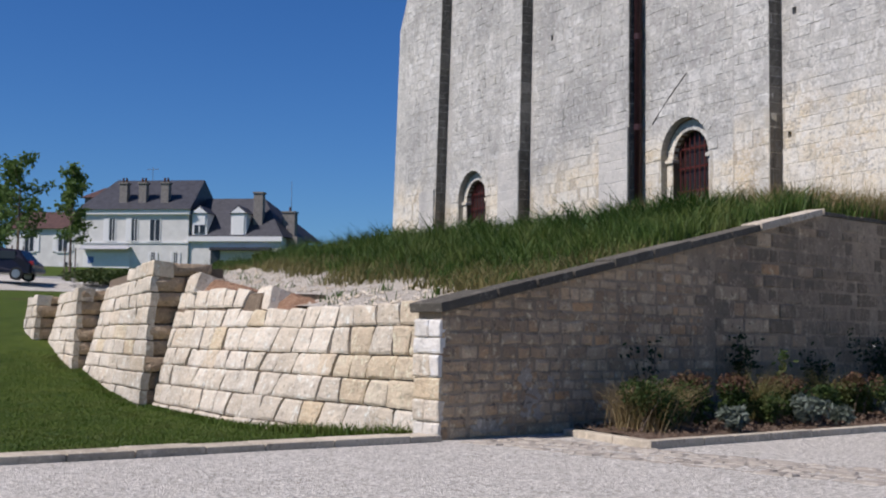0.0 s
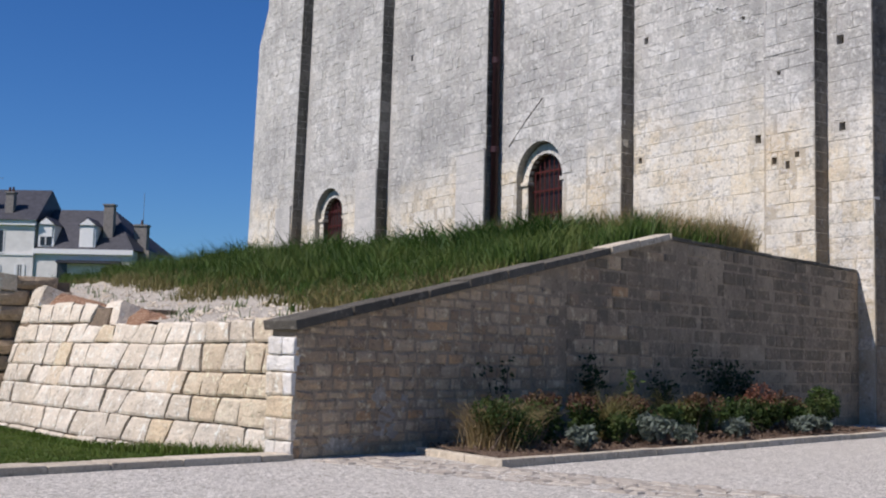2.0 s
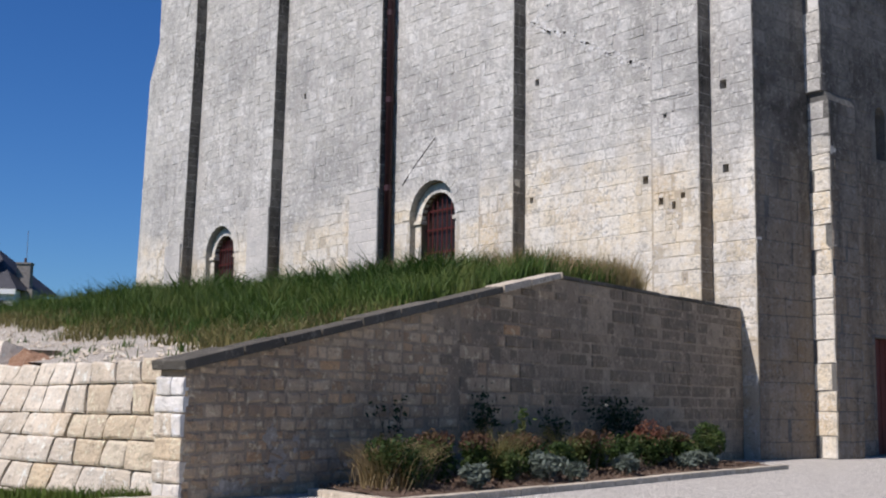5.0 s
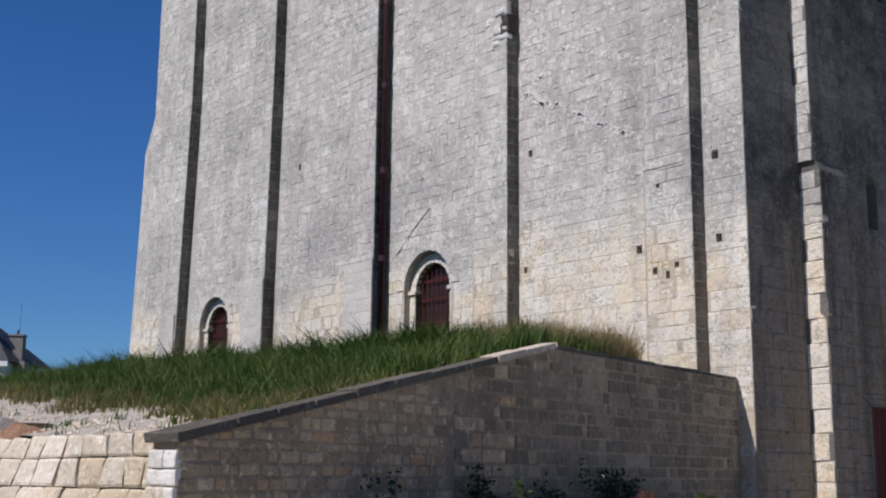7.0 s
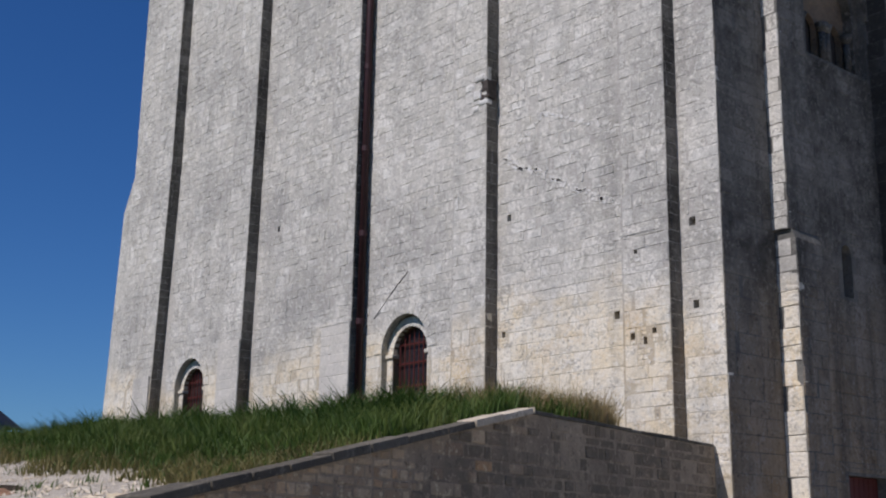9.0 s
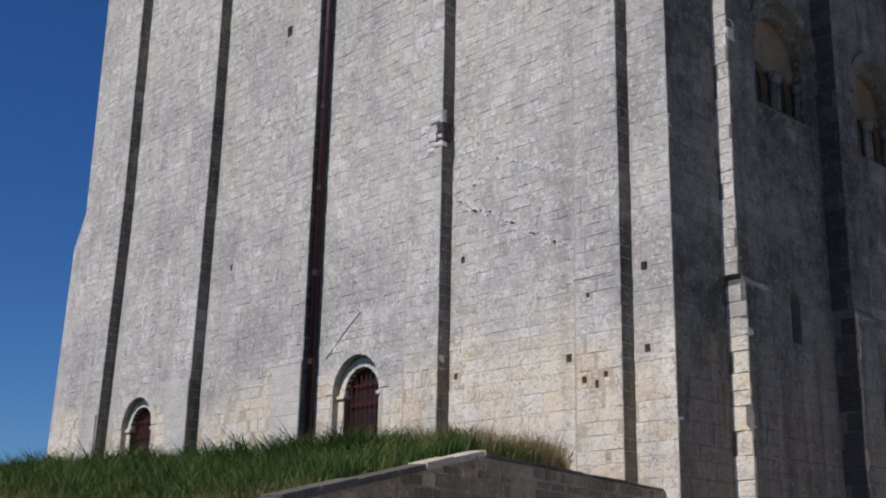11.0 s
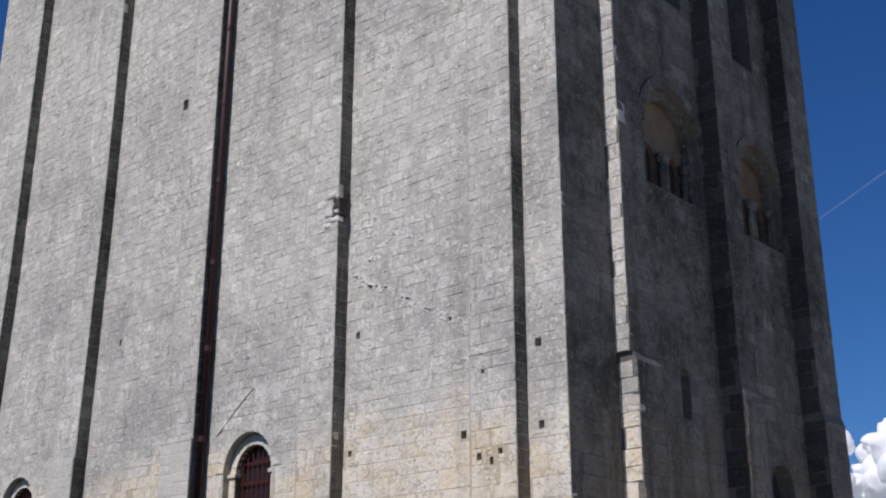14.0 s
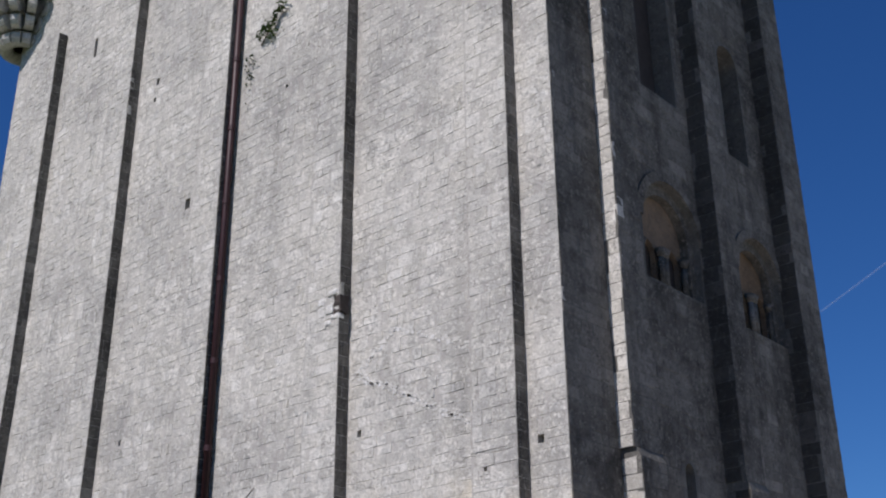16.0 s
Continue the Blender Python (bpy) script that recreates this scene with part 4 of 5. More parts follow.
for u0, u1, v0, v1 in end_rects:
    o = WALL_A - WALL_OUT * WALL_THICK - WALL_DIR * 0.035
    worn_block("quoin", [o + WALL_OUT * u + Z3 * v for u, v in ((u0, v0), (u1, v0), (u1, v1), (u0, v1))], -WALL_DIR, 0.07, M[rng.choice(("quoin", "quoin", "quoin", "block", "gold_block"))], wall, rng, 0.008, 0.02, 0.022)
# patch of pale old plaster low on the wall
for su, sz, ru, rz in ((1.2, 0.62, 0.09, 0.13), (1.3, 0.42, 0.12, 0.12), (1.22, 0.26, 0.07, 0.10), (1.42, 0.24, 0.09, 0.07), (0.62, 0.12, 0.2, 0.07), (1.6, 0.55, 0.06, 0.08)):
    rim = []
    for k in range(26):
        a = 2 * math.pi * k / 26
        f = 1.0 + 0.7 * noise.noise((math.cos(a) * 1.7 + su * 5, math.sin(a) * 1.7 + sz * 9, 5.0))
        rim.append((su + ru * f * math.cos(a), sz + rz * f * math.sin(a)))
    part("plaster_patch", ridge_prism([rim], WALL_DIR, Z3, WALL_OUT, WALL_A + WALL_OUT * 0.006, 0.03), M["plaster"], wall, "patch of pale old plaster")
# coping slabs along the slope
s = -0.06
while s < 7.1:
    e = min(7.12, s + rng.uniform(0.55, 0.9))
    za, zb = wall_top(max(0, s)), wall_top(e)
    if s < 0:
        za -= 0.013
    ln = math.hypot(e - s, zb - za)
    bm = box(0.012, ln - 0.012, -0.06 - rng.uniform(0, 0.015), WALL_THICK + 0.03 if s < 0 else 0.26, 0.0, rng.uniform(0.088, 0.112), 0.014)
    along = (WALL_DIR * (e - s) + Z3 * (zb - za)).normalized()
    m = Matrix((along, -WALL_OUT, along.cross(-WALL_OUT))).transposed().to_4x4()
    m.translation = WALL_A + WALL_DIR * s + Z3 * (za + 0.004)
    bmesh.ops.transform(bm, matrix=m, verts=bm.verts)
    part("coping_slab", bm, M["kerb"] if s > 5.0 else M["coping"], wall, "pale weathered coping slab" if s > 5.0 else "grey sloping coping slab")
    s = e
s = 7.14
while s < WALL_LEN - 0.1:
    e = min(WALL_LEN - 0.02, s + rng.uniform(0.35, 0.7))
    bm = box(0.005, e - s - 0.005, -0.015, WALL_THICK - 0.05, 0.0, rng.uniform(0.045, 0.065), 0.01)
    m = Matrix((WALL_DIR, -WALL_OUT, WALL_DIR.cross(-WALL_OUT))).transposed().to_4x4()
    m.translation = WALL_A + WALL_DIR * s + Z3 * (wall_top(9) + 0.003)
    bmesh.ops.transform(bm, matrix=m, verts=bm.verts)
    part("coping_slab", bm, M["coping"], wall)
    s = e

# ---- the battered rampart of cream blocks ----
rampart = thing("rampart", (-19, 5.2, 0), "sunlit battered rampart of pale cream limestone blocks, broken on top", "wall", kind="structure")
# sections: near end, far end, face at the foot (None: the long battered stretch), batter, top height
SECTIONS = [(-11.09, -19.0, None, (0, 0), 1.76), (-19.0, -24.4, 4.36, (0.07, 0.25), 2.25),
            (-24.4, -28.6, 4.22, (0.05, 0.22), 1.98), (-28.6, -31.0, 4.05, (0.05, 0.12), 1.95)]


def lean_at(x, foot, lean):
    if foot is None:
        return float(np.interp(x, [-19, -17, -14.5, -11.3], [0.22, 0.32, 0.36, 0.05]))
    for xa, xb, f, (near_end, far_end), _ in SECTIONS:
        if f == foot:
            return near_end + (far_end - near_end) * min(1.0, max(0.0, (xa - x) / (xa - xb)))


def face_y(x, z, foot, lean):
    base = float(np.interp(x, [-19, -17, -14.5, -11.3], [4.56, 4.64, 4.86, 5.42])) if foot is None else foot
    return base + lean_at(x, foot, lean) * (z + 0.1)


rng = random.Random(23)


def face_point(x, z, foot, lean, out=0.0):
    return Vector((x, face_y(x, z, foot, lean) - out, z))


def cream(x, z):
    """Golden, mortared stones near the court, pale cream ones elsewhere."""
    golden = 0.75 if x > -13.1 and z < 0.85 else 0.06
    return M["gold_block"] if rng.random() < golden else M["block"]


for n, (xa, xb, foot, lean, top) in enumerate(SECTIONS):
    base = min(land(xa, 4), land(xb, 4)) - 0.25
    back = 6.3 if n == 0 else 5.72
    # core behind the joints
    verts, faces = [], []
    xs = list(np.linspace(xa - 0.12, xb, 12)) if n else [xa, -12.5, -13.5, -14.5, -15.5, -15.92, -15.98, -17, -18, -19.0]
    for x in xs:
        crest = top - 0.12 if n or x < -15.95 else 1.34
        for y, z in ((face_y(x, base, foot, lean) + 0.045, base), (face_y(x, crest, foot, lean) + 0.045, crest), (back, crest), (back, base)):
            verts.append((x, y, z))
    for i in range(len(xs) - 1):
        for k in range(4):
            faces.append((4 * i + k, 4 * i + 4 + k, 4 * i + 4 + (k + 1) % 4, 4 * i + (k + 1) % 4))
    faces += [(0, 1, 2, 3), tuple(4 * (len(xs) - 1) + k for k in (3, 2, 1, 0))]
    core = bmesh.new()
    vs = [core.verts.new(p) for p in verts]
    for f in faces:
        core.faces.new([vs[i] for i in f])
    bmesh.ops.recalc_face_normals(core, faces=core.faces[:])
    part("core", core, M["block_core"], rampart, "earth and rubble core")

    rows = 6 if n == 0 else max(5, round((top - base) / 0.27))
    crest = 1.45 if n == 0 else top
    marks = [base + (crest - base) * k / rows + (rng.uniform(-0.02, 0.02) if 0 < k < rows else 0) for k in range(rows + 1)] + ([top] if n == 0 else [])
    lengths = (0.38, 0.66) if n == 0 else (0.6, 1.1)
    for row, (v0, v1) in enumerate(zip(marks, marks[1:])):
        x = xb - rng.uniform(0, 0.4)
        slant = 0.0
        while x < xa:
            xn = x + rng.uniform(*lengths)
            if xa - xn < 0.3:
                xn = xa
            left, x = max(x, xb), xn
            if xn - left < 0.12:
                continue
            if n == 0 and row == rows and xn > -15.8:
                continue
            if n == 1 and row == rows - 1 and left - xb < 2.6:
                continue
            lean_next = 0.0 if xn == xa else rng.uniform(-0.05, 0.05)
            sag = [0.018 * noise.noise((q * 0.8, v * 3.0, n)) for q in (left, xn) for v in (v0, v1)]
            top_wear = rng.uniform(-0.07, 0.0) if row >= rows - 1 else 0.0
            at = [face_point(left + slant, v0 + sag[0], foot, lean), face_point(xn + lean_next, v0 + sag[2], foot, lean),
                  face_point(xn - lean_next, v1 + sag[3] + top_wear, foot, lean), face_point(left - slant, v1 + sag[1] + top_wear * 0.5, foot, lean)]
            slant = lean_next
            N = (at[1] - at[0]).cross(at[3] - at[0])
            worn_block("block", at, N, 0.32 if row >= rows - 1 else 0.12, cream(left, v0), rampart, rng, 0.014, rng.uniform(0.014, 0.032), 0.024, 1.5)
    # the sunless side of each forward section, its shade toned into browner stone
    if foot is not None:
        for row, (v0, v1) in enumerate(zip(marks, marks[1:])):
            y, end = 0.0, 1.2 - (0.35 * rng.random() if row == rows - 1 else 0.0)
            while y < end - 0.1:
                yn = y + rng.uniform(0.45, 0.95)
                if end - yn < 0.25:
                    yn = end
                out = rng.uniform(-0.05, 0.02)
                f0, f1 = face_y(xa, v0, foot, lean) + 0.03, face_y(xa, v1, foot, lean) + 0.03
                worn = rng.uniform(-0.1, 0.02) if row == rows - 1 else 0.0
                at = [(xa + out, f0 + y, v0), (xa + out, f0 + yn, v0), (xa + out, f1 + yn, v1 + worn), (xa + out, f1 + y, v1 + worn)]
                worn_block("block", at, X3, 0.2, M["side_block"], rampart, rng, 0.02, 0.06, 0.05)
                y = yn
# loose and broken blocks on top, with crumbled earth beside them
for x0, x1, z0, z1, y0, y1, run in ((-18.98, -18.3, 1.72, 2.05, 4.98, 5.6, 1.5), (-16.4, -15.72, 1.42, 1.76, 5.30, 5.8, 1.3)):
    at = [(x0, y0, z0), (x1, y0 - 0.03, z0), (x1 - 0.14, y0 + 0.12, z1), (x0 + 0.02, y0 + 0.1, z1 - 0.03)]
    tagged(worn_block("block", at, (0, -1, 0.3), y1 - y0, M["block"], rampart, rng, 0.0, 0.05, 0.035), "loose broken cream block")
    verts, faces, nu, nv = [], [], 15, 9
    for i in range(nu):
        for j in range(nv):
            u, v = i / (nu - 1), j / (nv - 1)
            h = (1 - u) ** 0.8 * math.sin(math.pi * min(1.0, v * 1.1 + 0.05)) * (z1 - z0) * 0.85
            p = Vector((x1 - 0.25 + run * u, y0 + 0.12 + 0.75 * v + 0.25 * u, z0 - 0.06 + max(0.0, h)))
            p += noise.noise_vector(p * 5.0) * 0.05 + noise.noise_vector(p * 14.0) * 0.03
            verts.append(p)
    for i in range(nu - 1):
        for j in range(nv - 1):
            q = i * nv + j
            faces.append((q, q + nv, q + nv + 1, q + 1))
    part("crumbled_earth", (verts, faces), M["red_earth"], rampart, "crumbled reddish earth behind a lost block")

# ---- kerbs, setts, flower bed ----
rng = random.Random(31)


def kerb_run(name, a, b, width, height, inner, label, lo=0.5, hi=0.9):
    a, b = Vector(a), Vector(b)
    k = thing(name, a, label, "kerb", kind="structure")
    d = (b - a).normalized()
    side = Vector((-d.y, d.x, 0)) * inner
    s, total = 0.0, (b - a).length
    while s < total - 0.05:
        e = min(total, s + rng.uniform(lo, hi))
        bm = box(0.004, e - s - 0.004, 0, width, -0.15, height + rng.uniform(-0.006, 0.006), 0.012)
        m = Matrix((d, side, Z3)).transposed().to_4x4()
        m.translation = a + d * s
        bmesh.ops.transform(bm, matrix=m, verts=bm.verts)
        if inner < 0:
            bmesh.ops.reverse_faces(bm, faces=bm.faces[:])
        part("kerb_stone", bm, M["kerb"], k)
        s = e
    return k


kerb_run("lawn_kerb", (-8.54, -4.6, 0), (-10.56, 5.44, 0), 0.36, 0.065, 1, "worn stone kerb between lawn and gravel")
kerb_run("bed_kerb", (-9.13, 6.92, 0), (-11.55, 16.8, 0), 0.14, 0.075, 1, "pale stone kerb round the flower bed")
kerb_run("bed_kerb", (-9.27, 6.93, 0), (-10.9, 7.08, 0), 0.13, 0.07, -1, "pale stone kerb at the end of the flower bed")
bed_pts = [(-9.25, 7.03, 0.03), (-10.98, 7.2, 0.05), (-13.4, 16.6, 0.05), (-11.66, 16.8, 0.03)]
bverts, bfaces = [], []
for i in range(41):
    for j in range(11):
        p0 = Vector(bed_pts[0]).lerp(Vector(bed_pts[3]), i / 40)
        p1 = Vector(bed_pts[1]).lerp(Vector(bed_pts[2]), i / 40)
        p = p0.lerp(p1, j / 10)
        p.z += 0.04 * noise.noise((p.x * 2, p.y * 2, 1)) + 0.05 * math.sin(math.pi * j / 10)
        bverts.append(p)
for i in range(40):
    for j in range(10):
        q = i * 11 + j
        bfaces.append((q, q + 1, q + 12, q + 11))
tagged(new("flower_bed", mesh_of("flower_bed", bverts, [f[::-1] for f in bfaces], M["mulch"], True)), "bark-mulched planting bed along the wall", "soil", kind="structure")

# band of setts across the gravel
setts = thing("sett_paving", (-8.3, 6.5, 0), "worn band of pale paving setts in the gravel", "paving", kind="structure")
shapes = block_shapes("sett", M["cobble"], rng, 6, 0.07, 0.06)
sa, sd = Vector((-10.45, 5.55, 0.0)), Vector((0.965, 0.262, 0)).normalized()
sn = Vector((-sd.y, sd.x, 0))
rects = [r for r in courses(6.2, 1.05, 0.13, 0.21, rng)]
rects = rects[:300]
sett_ok = []
for r in rects:
    c = sa + sd * ((r[0] + r[1]) / 2) + sn * ((r[2] + r[3]) / 2)
    if (c - WALL_A).dot(WALL_OUT) > 0.1:
        sett_ok.append(r)
lay_blocks("sett", sett_ok, sa - Z3 * 0.032, sd, sn, Z3, 0.012, 0.040, shapes, setts, rng)


# ---- the houses beyond, the car, the young trees ----
HOUSE_AT = 115.0


def far_point(az, dist, tan_el):
    a = radians(az)
    return Vector((-math.sin(a) * dist, math.cos(a) * dist, EYE + dist * tan_el))


HOUSE = Matrix.Translation(far_point(77.55, HOUSE_AT, 0.0) - Z3 * EYE) @ Matrix.Rotation(radians(54.3), 4, "Z") @ Matrix.Diagonal((1.01, 1, 1, 1))
# in HOUSE: x along the front, y away from the viewer, z world height; sized to fit the camera's view


def house_part(name, x0, x1, y0, y1, z0, z1, material, parent, label="", bevel=0.0):
    return part(name, box(x0, x1, y0, y1, z0, z1, bevel, HOUSE), material, parent, label)


def solid(verts, faces):
    bm = bmesh.new()
    vs = [bm.verts.new(HOUSE @ Vector(v)) for v in verts]
    for f in faces:
        bm.faces.new([vs[i] for i in f])
    bmesh.ops.recalc_face_normals(bm, faces=bm.faces[:])
    return bm


def shuttered(x, z0, z1, w, parent, y=0.0, shut=True, side=(1, 1)):
    win = house_part("window", x - w / 2, x + w / 2, y - 0.02, y + 0.05, z0, z1, M["pane"], parent, "tall window with pale shutters")
    house_part("frame", x - w / 2 - 0.08, x - w / 2, y - 0.05, y + 0.06, z0, z1 + 0.08, M["white_paint"], win)
    house_part("frame", x + w / 2, x + w / 2 + 0.08, y - 0.05, y + 0.06, z0, z1 + 0.08, M["white_paint"], win)
    house_part("frame", x - 0.03, x + 0.03, y - 0.04, y + 0.03, z0, z1, M["white_paint"], win)
    house_part("sill", x - w / 2 - 0.15, x + w / 2 + 0.15, y - 0.12, y + 0.02, z0 - 0.1, z0, M["white_paint"], win)
    if shut:
        for s, on in ((-1, side[0]), (1, side[1])):
            if on:
                house_part("shutter", x + s * (w * 0.75 + 0.12) - w / 4, x + s * (w * 0.75 + 0.12) + w / 4, y - 0.07, y - 0.03, z0, z1, M["white_paint"], win)


def chimney(x, y, z0, z1, w, d, parent, pots=2):
    c = house_part("chimney", x - w / 2, x + w / 2, y, y + d, z0, z1, M["chimney"], parent, "soot-dark chimney stack", 0.02)
    house_part("cap", x - w / 2 - 0.08, x + w / 2 + 0.08, y - 0.08, y + d + 0.08, z1, z1 + 0.14, M["chimney"], c)
    for k in range(pots):
        p = HOUSE @ Vector((x + (k - (pots - 1) / 2) * 0.32, y + d / 2, z1 + 0.14))
        part("pot", rod(p, p + Z3 * 0.45, 0.13, 0.1, 10), M["tile_roof"], c)


main = thing("house", HOUSE @ Vector((0, 0, 7.2)), "white rendered two-storey house with a steep hipped slate roof", "house")
house_part("wall", -5.2, 5.35, 0, 8.5, 6.2, 12.85, M["render_wall"], main, "white rendered wall")
house_part("cornice", -5.4, 5.5, -0.25, -0.003, 12.5, 12.95, M["white_paint"], main)
house_part("string_course", -5.25, 5.4, -0.08, -0.003, 9.75, 9.95, M["white_paint"], main)
part("roof", solid([(-5.55, -0.4, 12.95), (5.6, -0.4, 12.95), (5.6, 8.8, 12.95), (-5.55, 8.8, 12.95), (-3.6, 4.2, 16.3), (5.3, 4.2, 16.3), (7.0, 4.6, 12.95)],
                   [(0, 1, 5, 4), (0, 4, 3), (3, 4, 5, 2), (1, 2, 5), (0, 3, 2, 1)]), M["slate"], main, "dark slate hipped roof")
for x in (-2.1, 0.1):
    shuttered(x, 10.0, 12.1, 0.5, main, side=(1, 0))
    house_part("shutter", x - 0.85, x - 0.28, -0.1, -0.06, 10.0, 12.1, M["white_paint"], main, "half-closed white shutter")
shuttered(2.1, 10.0, 12.0, 0.95, main, shut=False)
for x in (2.0, 4.2):
    shuttered(x, 7.0, 8.9, 0.35, main)
awning = part("awning", solid([(-5.0, -0.05, 9.5), (-0.2, -0.05, 9.5), (-0.2, -0.8, 9.2), (-5.0, -0.8, 9.2), (-5.0, -0.05, 9.42), (-0.2, -0.05, 9.42), (-0.2, -0.8, 9.12), (-5.0, -0.8, 9.12)],
                               [(0, 1, 2, 3), (4, 5, 6, 7), (0, 1, 5, 4), (1, 2, 6, 5), (2, 3, 7, 6), (3, 0, 4, 7)]), M["awning"], main, "pale grey shop awning")
house_part("shop_front", -4.9, -0.3, -0.06, -0.003, 6.6, 8.9, M["white_paint"], main, "white shop front panel")
house_part("emblem", -4.4, -3.8, -0.1, -0.07, 7.9, 8.5, M["blue_paint"], main, "plain blue emblem")
for x in (-1.4, 0.5, 2.7):
    chimney(x, 0.6, 13.1, 15.5, 0.75, 0.7, main)
mast = bmesh.new()
rod(HOUSE @ Vector((0, 4.2, 16.3)), HOUSE @ Vector((0, 4.2, 17.6)), 0.03, n=6, bm=mast)
rod(HOUSE @ Vector((-0.6, 4.2, 17.4)), HOUSE @ Vector((0.6, 4.2, 17.4)), 0.025, n=6, bm=mast)
part("aerial", mast, M["silver_metal"], main)

wing = thing("house", HOUSE @ Vector((10, 0, 7.2)), "low white house with a slate mansard roof and two dormers", "house")
house_part("wall", 5.38, 14.2, 0.2, 8.2, 6.2, 10.35, M["render_wall"], wing, "white rendered wall")
house_part("cornice", 5.3, 14.35, -0.1, 0.197, 9.95, 10.4, M["white_paint"], wing)
part("roof", solid([(5.4, 0.0, 10.4), (14.4, 0.0, 10.4), (16.2, 8.0, 10.4), (5.4, 8.0, 10.4), (5.6, 4.0, 14.45), (11.4, 4.0, 14.45)],
                   [(0, 1, 5, 4), (1, 2, 5), (2, 3, 4, 5), (3, 0, 4), (0, 3, 2, 1)]), M["slate"], wing, "dark slate roof")
for x in (6.35, 10.1):
    dormer = house_part("dormer", x - 0.72, x + 0.72, 0.2, 2.6, 10.45, 12.6, M["white_paint"], wing, "white dormer window")
    part("gable", solid([(x - 0.9, 0.05, 12.6), (x + 0.9, 0.05, 12.6), (x, 0.05, 13.35), (x - 0.9, 3.2, 12.6), (x + 0.9, 3.2, 12.6), (x, 3.2, 13.35)],
                        [(0, 1, 2), (3, 4, 5), (0, 1, 4, 3), (1, 2, 5, 4), (2, 0, 3, 5)]), M["slate"], dormer)
    part("gable_board", solid([(x - 0.75, 0.0, 12.62), (x + 0.75, 0.0, 12.62), (x, 0.0, 13.2), (x - 0.75, 0.04, 12.62), (x + 0.75, 0.04, 12.62), (x, 0.04, 13.2)],
                              [(0, 1, 2), (3, 4, 5), (0, 1, 4, 3), (1, 2, 5, 4), (2, 0, 3, 5)]), M["white_paint"], dormer)
    if x < 8:
        house_part("pane", x - 0.5, x + 0.5, 0.15, 0.197, 10.7, 11.5, M["pane"], dormer)
        house_part("glazing_bar", x - 0.04, x + 0.04, 0.11, 0.147, 10.7, 11.5, M["white_paint"], dormer)
    house_part("shutter", x - 0.55, x + 0.55, 0.12, 0.197, 11.52 if x < 8 else 10.6, 12.5, M["white_paint"], dormer)
chimney(11.6, 1.2, 10.6, 14.6, 0.9, 0.8, wing, 0)
chimney(14.2, 2.5, 8.0, 12.9, 1.2, 1.0, wing, 1)
house_part("annexe", 13.2, 15.2, 2.0, 6.0, 6.2, 10.6, M["old_stone"], wing, "grey stone annexe")
house_part("glass_door", 7.5, 8.4, 0.13, 0.197, 7.6, 9.2, M["pane"], wing)
house_part("canopy", 7.6, 13.4, -0.6, 0.1, 9.1, 9.35, M["slate"], wing)
mast = bmesh.new()
rod(HOUSE @ Vector((14.3, 3, 12.9)), HOUSE @ Vector((14.3, 3, 16.0)), 0.03, n=6, bm=mast)
part("aerial", mast, M["silver_metal"], wing)

low = thing("house", HOUSE @ Vector((-9, 0, 6.5)), "cream cottage with a brown clay tile roof and white shutters", "house")
house_part("wall", -13.0, -5.25, 0.5, 7.5, 5.2, 11.2, M["render_wall"], low, "cream rendered wall")
part("roof", solid([(-13.3, 0.2, 11.2), (-5.1, 0.2, 11.2), (-5.1, 8, 11.2), (-13.3, 8, 11.2), (-13.3, 4, 13.2), (-5.1, 4, 13.2)], [(0, 1, 5, 4), (1, 2, 5), (2, 3, 4, 5), (3, 0, 4), (0, 3, 2, 1)]),
     M["tile_roof"], low, "brown tiled roof")
for x in (-10.6, -7.2):
    shuttered(x, 9.0, 10.6, 0.9, low, 0.5)
for x in (-10.5, -6.6):
    shuttered(x, 6.2, 8.0, 0.8, low, 0.5)
old = thing("house", HOUSE @ Vector((-9, 14, 6.5)), "old grey stone house behind the cottages", "house")
house_part("wall", -10.6, -7.0, 12, 18, 6.0, 15.6, M["old_stone"], old)
part("roof", solid([(-11, 11.7, 15.6), (-6.8, 11.7, 15.6), (-6.8, 18.3, 15.6), (-11, 18.3, 15.6), (-9.8, 15, 17.0), (-7.6, 15, 17.0)], [(0, 1, 5, 4), (1, 2, 5), (2, 3, 4, 5), (3, 0, 4), (0, 3, 2, 1)]), M["tile_roof"], old)
chimney(-7.8, 14, 15.6, 17.2, 1.0, 0.8, old, 1)
far_roofs = thing("house", HOUSE @ Vector((24, 25, 8)), "distant low stone house with a grey roof", "house")
house_part("wall", 17.0, 30.0, 25, 33, 7.0, 12.0, M["old_stone"], far_roofs)
part("roof", solid([(16.6, 24.6, 12.0), (30.4, 24.6, 12.0), (30.4, 33.4, 12.0), (16.6, 33.4, 12.0), (20.0, 29, 13.6), (27.0, 29, 13.8)], [(0, 1, 5, 4), (1, 2, 5), (2, 3, 4, 5), (3, 0, 4), (0, 3, 2, 1)]), M["tile_roof"], far_roofs)

# car parked at the top of the lawn
CAR = Matrix.Translation(far_point(83.55, 60.0, 0.0425)) @ Matrix.Rotation(radians(62.0), 4, "Z")
car = thing("car", CAR.translation, "dark blue hatchback parked at the top of the lawn", "car")
body = [(-2.1, 0.35), (2.0, 0.35), (2.05, 0.75), (1.75, 0.98), (1.35, 1.45), (0.4, 1.55), (-0.5, 1.5), (-1.2, 1.0), (-2.0, 0.85)]
bm = bmesh.new()
loops = []
